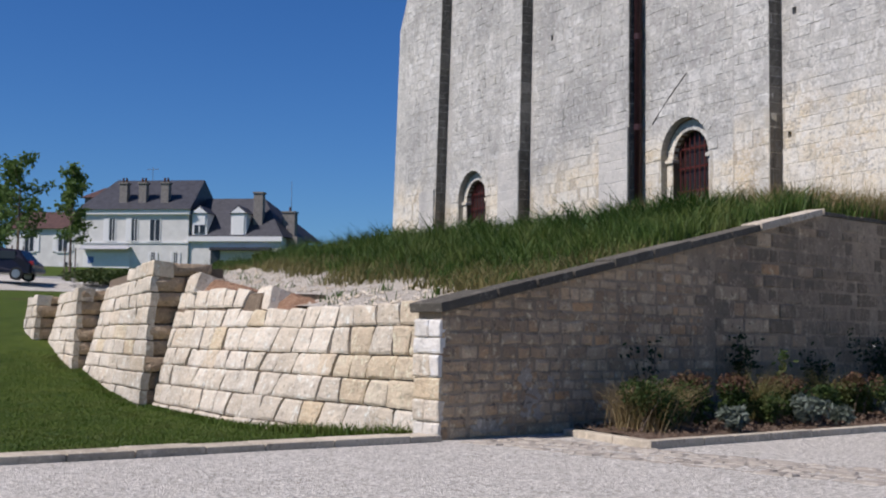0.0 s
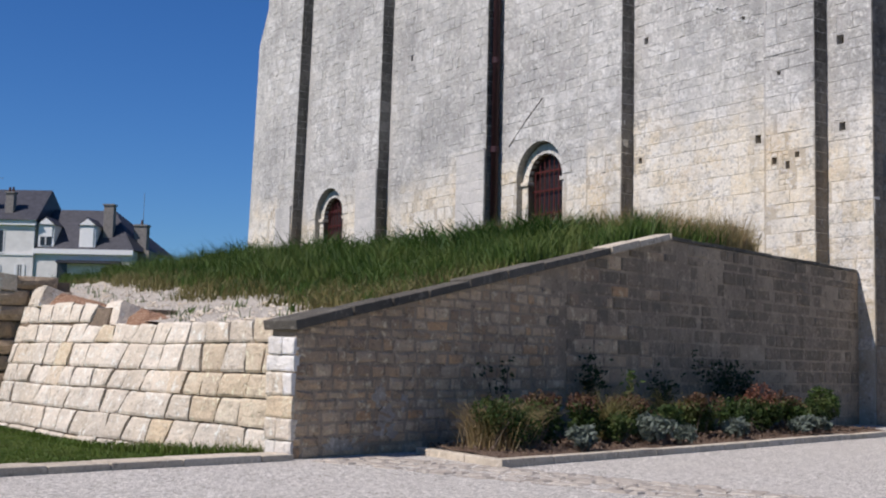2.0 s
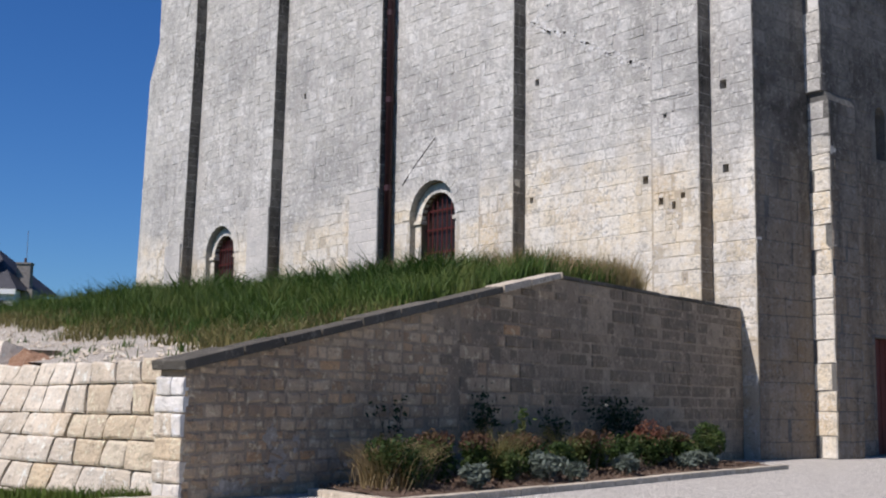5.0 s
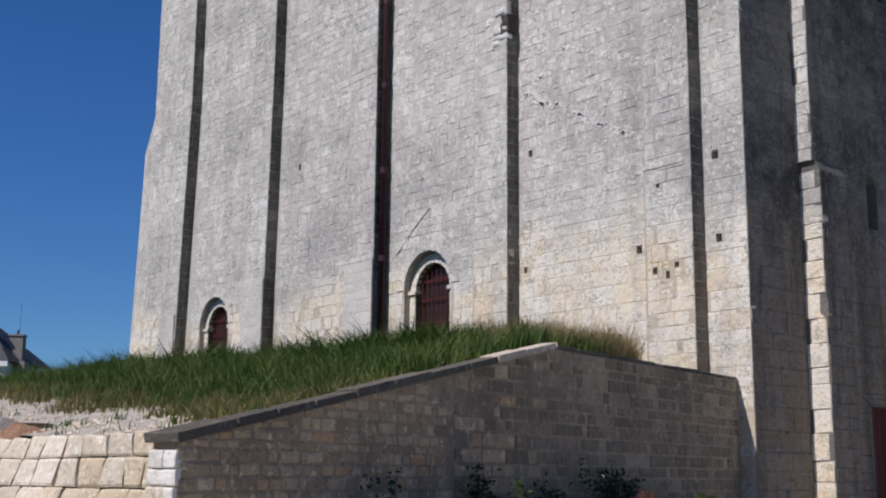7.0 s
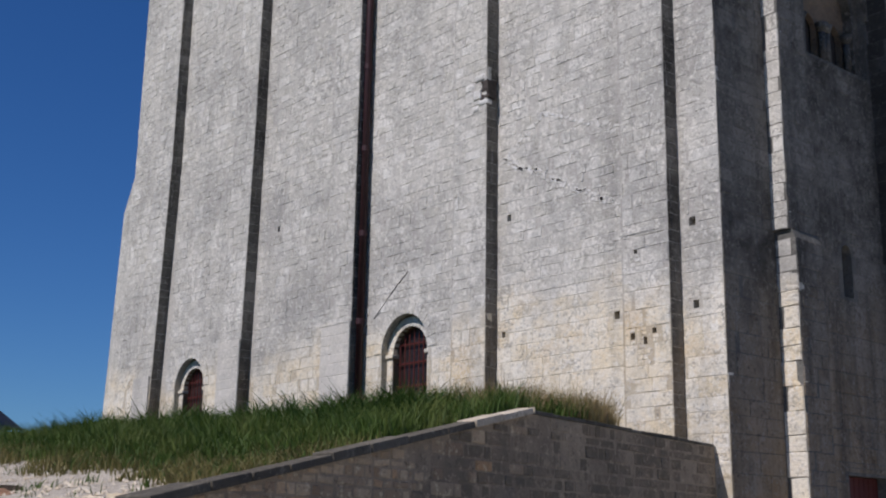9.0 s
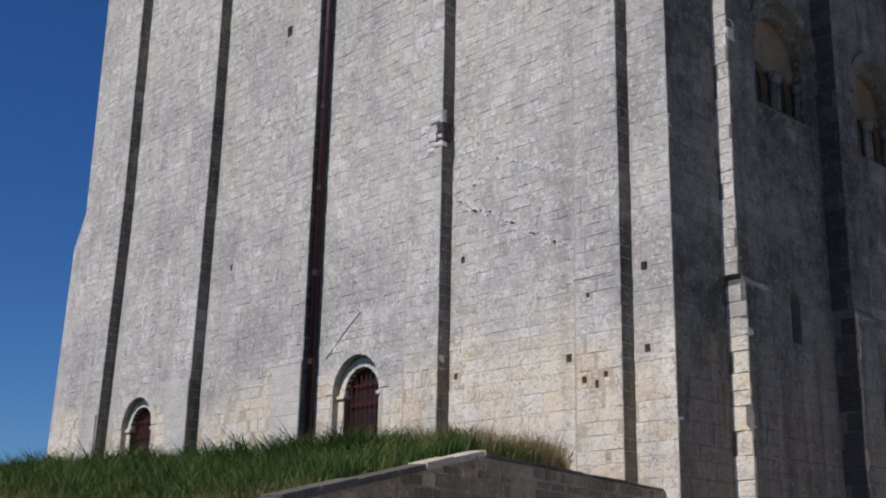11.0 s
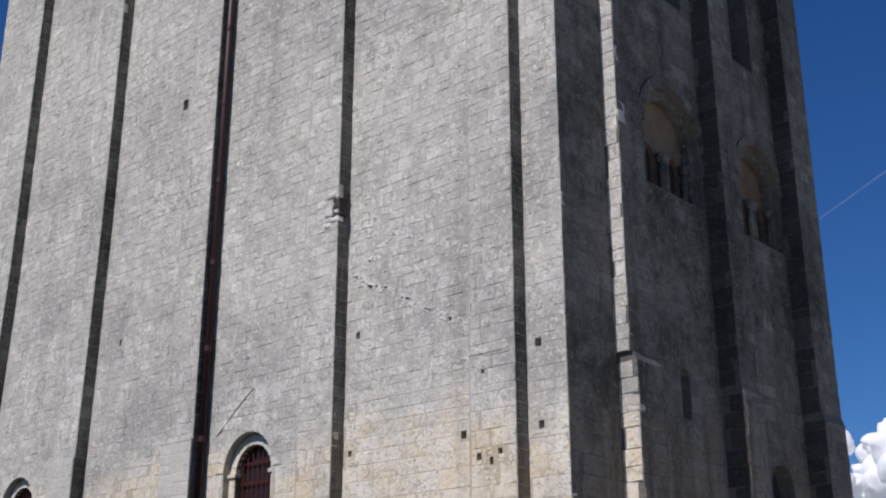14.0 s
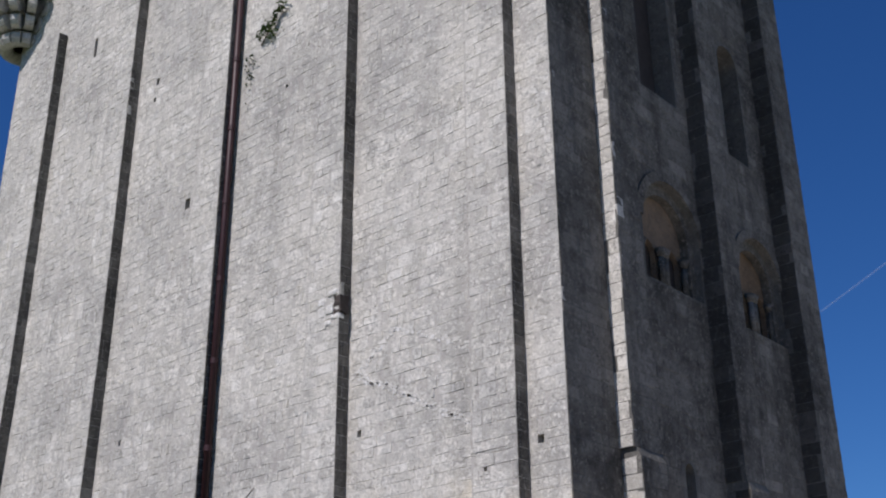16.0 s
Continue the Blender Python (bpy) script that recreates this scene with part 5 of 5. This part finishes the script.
for y, k in ((-0.85, 0.94), (-0.78, 1.0), (0.78, 1.0), (0.85, 0.94)):
    loops.append([bm.verts.new(CAR @ Vector((x * k, y * (1.0 if z < 1.0 else 0.82), 0.35 + (z - 0.35) * k))) for x, z in body])
for i in range(3):
    for j in range(len(body)):
        q = (j + 1) % len(body)
        bm.faces.new((loops[i][j], loops[i][q], loops[i + 1][q], loops[i + 1][j]))
bm.faces.new(loops[0])
bm.faces.new(loops[3])
bmesh.ops.recalc_face_normals(bm, faces=bm.faces[:])
part("body", bm, M["car_paint"], car, "dark blue car body")
for x0, x1 in ((-0.75, 0.15), (0.25, 1.2)):
    part("side_window", box(x0, x1, -0.80, -0.72, 1.02, 1.38, 0.0, CAR), M["pane"], car)
for x in (-1.35, 1.3):
    for y in (-0.78, 0.78):
        a, b = CAR @ Vector((x, y - 0.1, 0.31)), CAR @ Vector((x, y + 0.1, 0.31))
        w = part("wheel", rod(a, b, 0.31, n=18), M["rubber"], car)
        part("rim", rod(CAR @ Vector((x, y - 0.115, 0.31)), CAR @ Vector((x, y - 0.102, 0.31)), 0.2, n=14), M["silver_metal"], w)
part("tail_lamp", box(1.9, 2.06, -0.80, -0.62, 0.7, 0.92, 0.02, CAR), M["red_lamp"], car)
part("bumper", box(1.95, 2.12, -0.8, 0.8, 0.38, 0.58, 0.03, CAR), M["car_paint"], car)
sheet("road", steps(-76, -57, 0.95), steps(-40, 40, 4), lambda x, y: land(x, y) + 0.02 + 0.33 * min(1.0, (-57 - x) / 2.4), M["gravel"], "pale gravel road at the top of the lawn", "road")


def young_tree(az, dist, tan_base, height, spread, seed, label):
    r = random.Random(seed)
    base = far_point(az, dist, tan_base)
    t = thing("tree", base, label, "tree", "young trees by the road")
    bm = bmesh.new()
    rod(base - Z3 * 0.4, base + Z3 * height * 0.45, 0.09, 0.06, 8, bm)
    rod(base + Z3 * height * 0.45, base + Z3 * height * 0.96, 0.06, 0.015, 8, bm)
    ends = []
    for k in range(26):
        z = height * (0.30 + 0.62 * k / 26)
        a = r.uniform(0, 6.3)
        reach = spread * (1.0 - 0.75 * abs((z / height - 0.55) / 0.45) ** 1.4) * r.uniform(0.55, 1.0)
        p = base + Z3 * z
        q = p + Vector((math.cos(a) * reach, math.sin(a) * reach, reach * r.uniform(0.3, 0.8)))
        rod(p, q, 0.025, 0.008, 5, bm)
        ends.append((p, q))
    part("trunk", bm, M["bark"], t, "slim trunk and limbs")
    spots = []
    for p, q in ends:
        for _ in range(75):
            f = r.uniform(0.25, 1.1)
            spots.append(p.lerp(q, f) + Vector((r.gauss(0, 0.16), r.gauss(0, 0.16), r.gauss(0, 0.16))))
    part("crown", leaf_cloud(spots, 0.16, r, 1.6), M["tree_leaf"], t, "loose leafy crown")
    for s in (-0.28, 0.28):
        part("stake", rod(base + Vector((s * 0.3, s, -0.3)), base + Vector((s * 0.3, s, 1.7)), 0.04, n=8), M["bark"], t)
    return t


young_tree(82.65, 68.0, 0.046, 6.9, 1.7, 3, "young street tree with a full green crown")
young_tree(80.35, 72.0, 0.047, 6.9, 1.25, 8, "slim young street tree with a narrow green crown")
young_tree(83.6, 75.0, 0.046, 5.5, 1.2, 14, "young street tree by the road")

# white cumulus low in the sky and a thin vapour trail
cloud_nodes = Nodes("white cloud", 1.0, 0, 0.0)
# Added glow brightens the cloud undersides that the sun leaves dark.
cloud_nodes.bsdf.inputs["Emission Color"].default_value = (0.78, 0.87, 1.0, 1)
cloud_nodes.bsdf.inputs["Emission Strength"].default_value = 0.42
cloud_mat = cloud_nodes.done((0.5, 0.5, 0.5))
crng = random.Random(2)
for k, (d, s) in enumerate(((Vector((-0.345, 0.926, 0.128)), 1.0), (Vector((-0.325, 0.935, 0.142)), 0.8))):
    bm = bmesh.new()
    c = d.normalized() * 2400
    for i in range(90):
        off = Vector((crng.gauss(0, 75), crng.gauss(0, 75), abs(crng.gauss(0, 38)))) * s
        bmesh.ops.create_icosphere(bm, subdivisions=3, radius=crng.uniform(8, 30) * s, matrix=Matrix.Translation(c + off))
    for v in bm.verts:
        v.co += Vector((noise.noise(v.co * 0.04), noise.noise(v.co * 0.04 + Vector((9, 0, 0))), noise.noise(v.co * 0.04 + Vector((0, 9, 0))))) * 9
        v.co += noise.noise_vector(v.co * 0.16) * 4
    ob = part("cloud", bm, cloud_mat, None, "", True)
    tagged(ob, "small white cumulus cloud in a blue sky", "cloud", kind="structure")


trail_mat = bpy.data.materials.new("thin vapour")
trail_mat.use_nodes = True
tn = trail_mat.node_tree
clear = tn.nodes.new("ShaderNodeBsdfTransparent")
veil = tn.nodes.new("ShaderNodeMixShader")
veil.inputs[0].default_value = 0.05
tn.nodes["Principled BSDF"].inputs["Base Color"].default_value = (0.95, 0.95, 0.97, 1)
tn.links.new(clear.outputs[0], veil.inputs[1])
tn.links.new(tn.nodes["Principled BSDF"].outputs[0], veil.inputs[2])
tn.links.new(veil.outputs[0], tn.nodes["Material Output"].inputs[0])
a, b = Vector((-0.3680, 0.8640, 0.3430)) * 2300, Vector((-0.200, 0.880, 0.425)) * 2300
tagged(part("vapour_trail", rod(a, b, 1.4, 3.0, 8), trail_mat, None), "thin white vapour trail in the sky", "sky", kind="structure")
# ---- plants ----
def scatter(n, x0, x1, y0, y1, keep, rs, height):
    pts = []
    xs, ys = rs.uniform(x0, x1, n), rs.uniform(y0, y1, n)
    for x, y in zip(xs, ys):
        if keep(x, y):
            pts.append((x, y, height(x, y) - 0.01))
    return np.array(pts)


rs = np.random.RandomState(4)


def grass_here(x, y):
    if not in_bank(x, y) or y > 18.5:
        return False
    edge = 7.7 + 0.5 * noise.noise((x * 0.6, 5.0, 0)) + 0.3 * noise.noise((x * 2.2, 1.0, 0))
    edge += max(0.0, min(1.0, (-22 - x) / 5)) * 0.6
    edge -= max(0.0, min(1.0, (x + 15) / 3)) * 1.0
    if x > -17.5 and y > 14.5:
        return False
    return y > edge


p = scatter(170000, -42, -11.2, 5.7, 18.5, grass_here, rs, bank_height)
tuft = np.array([noise.noise((x * 0.9, y * 0.9, 0)) + 0.6 * noise.noise((x * 2.7, y * 2.7, 4)) for x, y, _ in p])
h = 0.43 + 0.30 * tuft + rs.uniform(-0.14, 0.18, len(p))
h *= np.clip((p[:, 1] - 6.6) / 2.6, 0.4, 1.0)
h *= np.interp(p[:, 0], [-36, -30, -14, -12], [0.8, 1.0, 1.0, 0.85])
blades(p, np.clip(h, 0.12, 1.0), 0.0075, 0.75, rs, "long_grass", M["blade"], "dense long green grass covering the bank", "grass")
tall = scatter(9000, -34, -12.6, 9.5, 14.0, lambda x, y: grass_here(x, y) and noise.noise((x * 1.1, y * 1.1, 8)) > 0.12, rs, bank_height)
blades(tall, rs.uniform(0.45, 0.74, len(tall)), 0.010, 0.85, rs, "tall_grass", M["blade"], "tufts of taller arching grass on the crest of the bank", "grass")
clump = []
for cx0, cy0, rad, cnt in ((-15.1, 11.0, 0.55, 420), (-14.4, 11.6, 0.45, 320), (-17.2, 11.2, 0.5, 260), (-20.5, 11.0, 0.6, 260), (-24.0, 10.8, 0.6, 260)):
    for _ in range(cnt):
        x, y = cx0 + rs.normal(0, rad * 0.6), cy0 + rs.normal(0, rad * 0.6)
        if in_bank(x, y):
            clump.append((x, y, bank_height(x, y)))
clump = np.array(clump)
blades(clump, rs.uniform(0.5, 0.85, len(clump)), 0.016, 1.2, rs, "broad_grass", M["broad_blade"], "clumps of broad dark arching grass on the bank", "grass")
dry = scatter(26000, -30, -11.3, 6.4, 9.6, lambda x, y: grass_here(x, y - 0.3) or (grass_here(x, y + 0.5) and noise.noise((x, y, 2)) > 0), rs, bank_height)
dry = dry[rs.uniform(0, 1, len(dry)) < np.clip(1.3 - (dry[:, 1] - 7.2) / 1.8, 0, 1) * 0.75]
blades(dry, rs.uniform(0.10, 0.32, len(dry)), 0.009, 0.8, rs, "dry_grass", M["olive_straw"], "dry olive straw grass at the foot of the bank", "grass")
wheat = scatter(26000, -18.6, -13.3, 12.8, 17.8, lambda x, y: in_bank(x, y) and x < -0.875 * y + 0.5 * noise.noise((x, y, 7.0)), rs, bank_height)
blades(wheat, rs.uniform(0.5, 0.88, len(wheat)), 0.007, 0.5, rs, "dry_grass", M["straw"], "tall dry straw-coloured grass behind the wall", "grass")
weeds = scatter(500, -26, -11.6, 5.7, 7.4, lambda x, y: in_bank(x, y) and noise.noise((x * 2.5, y * 2.5, 6)) > 0.25, rs, stony)
blades(np.repeat(weeds, 6, 0) + np.c_[rs.normal(0, 0.05, (len(weeds) * 6, 2)), np.zeros(len(weeds) * 6)], rs.uniform(0.05, 0.2, len(weeds) * 6), 0.008, 0.9, rs, "weeds", M["blade"], "sparse weeds in the stony strip", "weeds")


def lawn_here(x, y):
    if x > -9.5 - (y - 1.2) * 0.2 - 0.22:
        return False
    for xa, xb, foot, lean, _ in SECTIONS:
        if xb <= x <= xa and y > face_y(x, land(x, 4), foot, lean) + 0.02:
            return False
    return y < 5.3


lawn = scatter(60000, -27, -8.8, 0.2, 5.4, lawn_here, rs, land)
blades(lawn, rs.uniform(0.02, 0.05, len(lawn)), 0.006, 0.8, rs, "lawn_grass", M["lawn_blade"], "short mown lawn grass", "grass")
fringe = []
for x in np.linspace(-26.3, -10.6, 5200):
    for xa, xb, foot, lean, _ in SECTIONS:
        if xb <= x <= xa:
            y = face_y(x, land(x, 4), foot, lean) - abs(rs.normal(0, 0.12)) - 0.02
            fringe.append((x, y, land(x, y)))
    if -11.7 < x < -11.09:
        y = 5.42 - abs(rs.normal(0, 0.1))
        if lawn_here(x, y):
            fringe.append((x, y, land(x, y)))
fringe = np.array(fringe)
blades(fringe, rs.uniform(0.07, 0.2, len(fringe)) * np.interp(fringe[:, 0], [-18, -15, -13.5, -11], [0.3, 0.4, 0.9, 1.1]), 0.007, 0.6, rs, "lawn_grass", M["lawn_blade"], "unmown grass fringe at the foot of the rampart", "grass")

# scattered rubble on the stony strip
prng = random.Random(77)
bm_stones = ([], [])
for _ in range(900):
    x, y = prng.uniform(-27, -11.6), prng.uniform(5.7, 7.3)
    if in_bank(x, y):
        c = Vector((x, y, stony(x, y) + 0.005))
        r = prng.uniform(0.012, 0.05)
        b = len(bm_stones[0])
        for d in ((1, 0, 0), (0, 1, 0), (-1, 0, 0), (0, -1, 0), (0, 0, 0.8), (0, 0, -0.6)):
            bm_stones[0].append(c + Vector(d) * r * prng.uniform(0.7, 1.3))
        bm_stones[1].extend([(b + i, b + (i + 1) % 4, b + 4) for i in range(4)] + [(b + (i + 1) % 4, b + i, b + 5) for i in range(4)])
tagged(part("rubble", bm_stones, M["block"], None), "small pale loose stones on the stony strip", "stones", kind="stuff")
pebbles = ([], [])
for _ in range(2600):
    y = prng.uniform(-2, 12)
    x = prng.uniform(-10.2, -4.5)
    if x < -9.35 - (y - 1.2) * 0.2 or (y > 6.8 and x < -9.0 - (y - 6.9) * 0.245):
        continue
    c = Vector((x, y, court(x, y) + 0.003))
    r = prng.uniform(0.004, 0.011)
    b = len(pebbles[0])
    for d in ((1, 0, 0), (0, 1, 0), (-1, 0, 0), (0, -1, 0), (0, 0, 0.8)):
        pebbles[0].append(c + Vector(d) * r * prng.uniform(0.7, 1.3))
    pebbles[1].extend([(b + i, b + (i + 1) % 4, b + 4) for i in range(4)])
tagged(part("loose_gravel", pebbles, M["gravel"], None), "loose limestone chippings on the court", "gravel", kind="stuff")


def bed_at(s, d, z=0.06):
    """A place in the bed: s metres along the wall, d metres out from it."""
    return WALL_A + WALL_DIR * s + WALL_OUT * d + Z3 * z


def shrub(name, at, radius, height, n, size, material, seed, label, category="shrub", top=None, top_share=0.25, stretch=1.8):
    r = random.Random(seed)
    t = thing(name, at, label, category, "plants in the flower bed")
    spots = [at + q for q in lumpy(n, radius, height, r)]
    spots.sort(key=lambda q: q.z + r.uniform(-0.08, 0.08))
    k = int(n * (1 - top_share)) if top else n
    part("foliage", leaf_cloud(spots[:k], size, r, stretch), material, t)
    if top:
        tagged(part("flower_head", leaf_cloud(spots[k:], size * 0.9, r, 1.2), top, t), kind="stuff")
    bm = bmesh.new()
    for _ in range(16):
        q = r.choice(spots)
        rod(at + Vector((r.gauss(0, radius * 0.15), r.gauss(0, radius * 0.15), -0.05)), q, 0.008, 0.003, 5, bm)
    part("stem", bm, M["bark"], t)
    return t


def tussock(at, radius, height, n, seed, material, label, green=None):
    r = np.random.RandomState(seed)
    pts = np.array([at] * n) + np.c_[r.normal(0, radius * 0.3, (n, 2)), np.zeros(n)]
    g = blades(pts, r.uniform(0.5, 1.0, n) * height, 0.004, 1.1, r, "ornamental_grass", material, label, "grass")
    g["kind"], g["group"] = "thing", "plants in the flower bed"
    return g


PLANTS = [
    # along, out, radius, height, leaves, leaf size, material, top
    (2.02, 1.0, 0.44, 0.55, 2600, 0.030, "shrub", None, "wiry dark green shrub with twiggy base"),
    (2.8, 0.9, 0.36, 0.60, 2200, 0.034, "shrub_light", "bronze", "bushy green plant with bronze red tips"),
    (3.75, 0.95, 0.34, 0.58, 2200, 0.034, "shrub", "bronze", "green shrub with reddish flower heads"),
    (4.05, 1.2, 0.22, 0.42, 1100, 0.03, "shrub_light", None, "light green leafy plant"),
    (4.75, 0.95, 0.38, 0.62, 2400, 0.036, "shrub", "bronze", "leafy shrub with bronze red shoots"),
    (5.5, 0.95, 0.34, 0.45, 2000, 0.034, "shrub", None, "low dark green shrub"),
    (6.25, 0.95, 0.42, 0.62, 2600, 0.036, "shrub_light", "bronze", "mixed green shrub with brown flower spikes"),
    (7.15, 0.95, 0.38, 0.5, 2000, 0.034, "shrub", None, "dark green rounded shrub"),
    (7.95, 0.95, 0.46, 0.66, 2800, 0.036, "shrub", "petal", "green rose bush with small red blooms"),
    (8.9, 0.95, 0.42, 0.58, 2400, 0.036, "shrub_light", "bronze", "green rose bush with fading blooms"),
    (9.6, 0.9, 0.36, 0.48, 1800, 0.034, "shrub", None, "dark green shrub in the bed"),
    (10.35, 0.95, 0.42, 0.60, 2200, 0.038, "shrub_light", None, "pale green leafy shrub"),
]
for i, (s, d, r, hh, n, size, mat_name, top, label) in enumerate(PLANTS):
    shrub("shrub", bed_at(s, d), r, hh * 1.08, n, size, M[mat_name], 40 + i, label, top=M[top] if top else None)
for i, (s, d, r) in enumerate(((2.95, 1.42, 0.22), (4.45, 1.42, 0.30), (5.0, 1.5, 0.18), (6.55, 1.35, 0.24), (8.6, 1.35, 0.26), (9.1, 1.4, 0.2))):
    shrub("silver_shrub", bed_at(s, d), r * 0.85, r * 1.2, 520, 0.046, M["silver"], 80 + i, "low mound of silver grey foliage", stretch=2.6)
for i, (s, d, r, hh, n) in enumerate(((2.15, 0.9, 0.46, 0.66, 1500), (4.3, 0.85, 0.2, 0.85, 380), (6.1, 0.6, 0.2, 0.85, 160))):
    tussock(bed_at(s, d), r, hh, n, 60 + i, M["straw"] if i == 0 else M["olive_straw"], "feathery pale straw-coloured ornamental grass")
for i, (s, hh, r, n) in enumerate(((3.1, 0.95, 0.22, 90), (4.95, 1.05, 0.14, 260), (6.65, 0.9, 0.3, 260), (8.35, 1.1, 0.45, 420), (9.2, 0.95, 0.32, 260))):
    rr = random.Random(90 + i)
    at = bed_at(s, 0.22)
    t = thing("climbing_rose", at, "dark straggling climbing rose trained up the shaded wall", "climber", "plants in the flower bed")
    bm, spots = bmesh.new(), []
    for _ in range(7):
        q = at + WALL_DIR * rr.gauss(0, r * 0.6) + WALL_OUT * rr.uniform(-0.12, 0.05) + Z3 * hh * rr.uniform(0.7, 1.0)
        rod(at, q, 0.009, 0.004, 5, bm)
        for _ in range(n // 7):
            spots.append(at.lerp(q, rr.uniform(0.5, 1.05)) + Vector((rr.gauss(0, 0.06), rr.gauss(0, 0.09), rr.gauss(0, 0.07))))
    part("stem", bm, M["bark"], t)
    part("foliage", leaf_cloud(spots, 0.045, rr, 1.5), M["rose"], t)
t = thing("flower_stem", bed_at(5.35, 0.5), "single light green flower stalk in front of the wall", "flower", "plants in the flower bed")
rr = random.Random(3)
part("stem", rod(bed_at(5.35, 0.5), bed_at(5.35, 0.5, 0.95), 0.008, 0.004, 6), M["bark"], t)
part("foliage", leaf_cloud([bed_at(5.35, 0.5, rr.uniform(0.3, 0.95)) + Vector((rr.gauss(0, 0.05), rr.gauss(0, 0.05), 0)) for _ in range(140)], 0.045, rr), M["shrub_light"], t)
part("blossom", leaf_cloud([bed_at(7.55, 0.5, 1.02) + Vector((rr.gauss(0, 0.03), rr.gauss(0, 0.03), rr.gauss(0, 0.02))) for _ in range(5)], 0.018, rr, 1.0), M["white_petal"], t)
# bark chips over the bed
chips = []
for _ in range(2600):
    s, d = rr.uniform(1.7, 11.0), rr.uniform(0.1, 1.6)
    chips.append(bed_at(s, d, 0.085 + 0.03 * rr.random()))
tagged(part("bark_chips", leaf_cloud(chips, 0.035, rr, 1.6), M["mulch"], None), "scattered bark chips on the bed", "mulch", kind="stuff")

# plant growing high in the wall, and bushes behind the rampart
t = thing("wall_plant", (-23.9, 18.9, 22.0), "green plant rooted high in the tower wall", "plant")
spots = []
for _ in range(120):
    f = rr.random()
    spots.append(Vector((-24.3 + 1.1 * f + rr.gauss(0, 0.07), 18.88 - abs(rr.gauss(0, 0.1)), 21.75 + 0.8 * f + rr.gauss(0, 0.08))))
part("foliage", leaf_cloud(spots, 0.08, rr, 2.4), M["shrub"], t)
part("foliage", leaf_cloud([Vector((-23.8 + rr.gauss(0, 0.14), 18.9 - abs(rr.gauss(0, 0.05)), 21.75 + rr.gauss(0, 0.14))) for _ in range(50)], 0.07, rr), M["shrub_light"], t)
part("foliage", leaf_cloud([Vector((-24.75 + rr.gauss(0, 0.13), 18.9 - abs(rr.gauss(0, 0.05)), 21.4 - abs(rr.gauss(0, 0.7)))) for _ in range(60)], 0.06, rr), M["rose"], t)
part("stem", rod((-24.4, 18.96, 21.6), (-23.2, 18.8, 22.6), 0.02, 0.008, 6), M["bark"], t)
for i, (az, dist, el, r, hh) in enumerate(((73.0, 40, 0.047, 1.0, 1.0), (69.8, 34, 0.048, 1.0, 1.25), (78.9, 60, 0.040, 2.0, 1.2), (77.3, 58, 0.042, 1.8, 1.1), (71.2, 38, 0.05, 0.9, 1.1))):
    at = far_point(az, dist, el) - Z3 * 0.3
    q = shrub("bush", at, r, hh, 2600, 0.10, M["shrub_light"], 120 + i, "rounded green bush behind the rampart")
    q["group"] = "bushes behind the rampart"
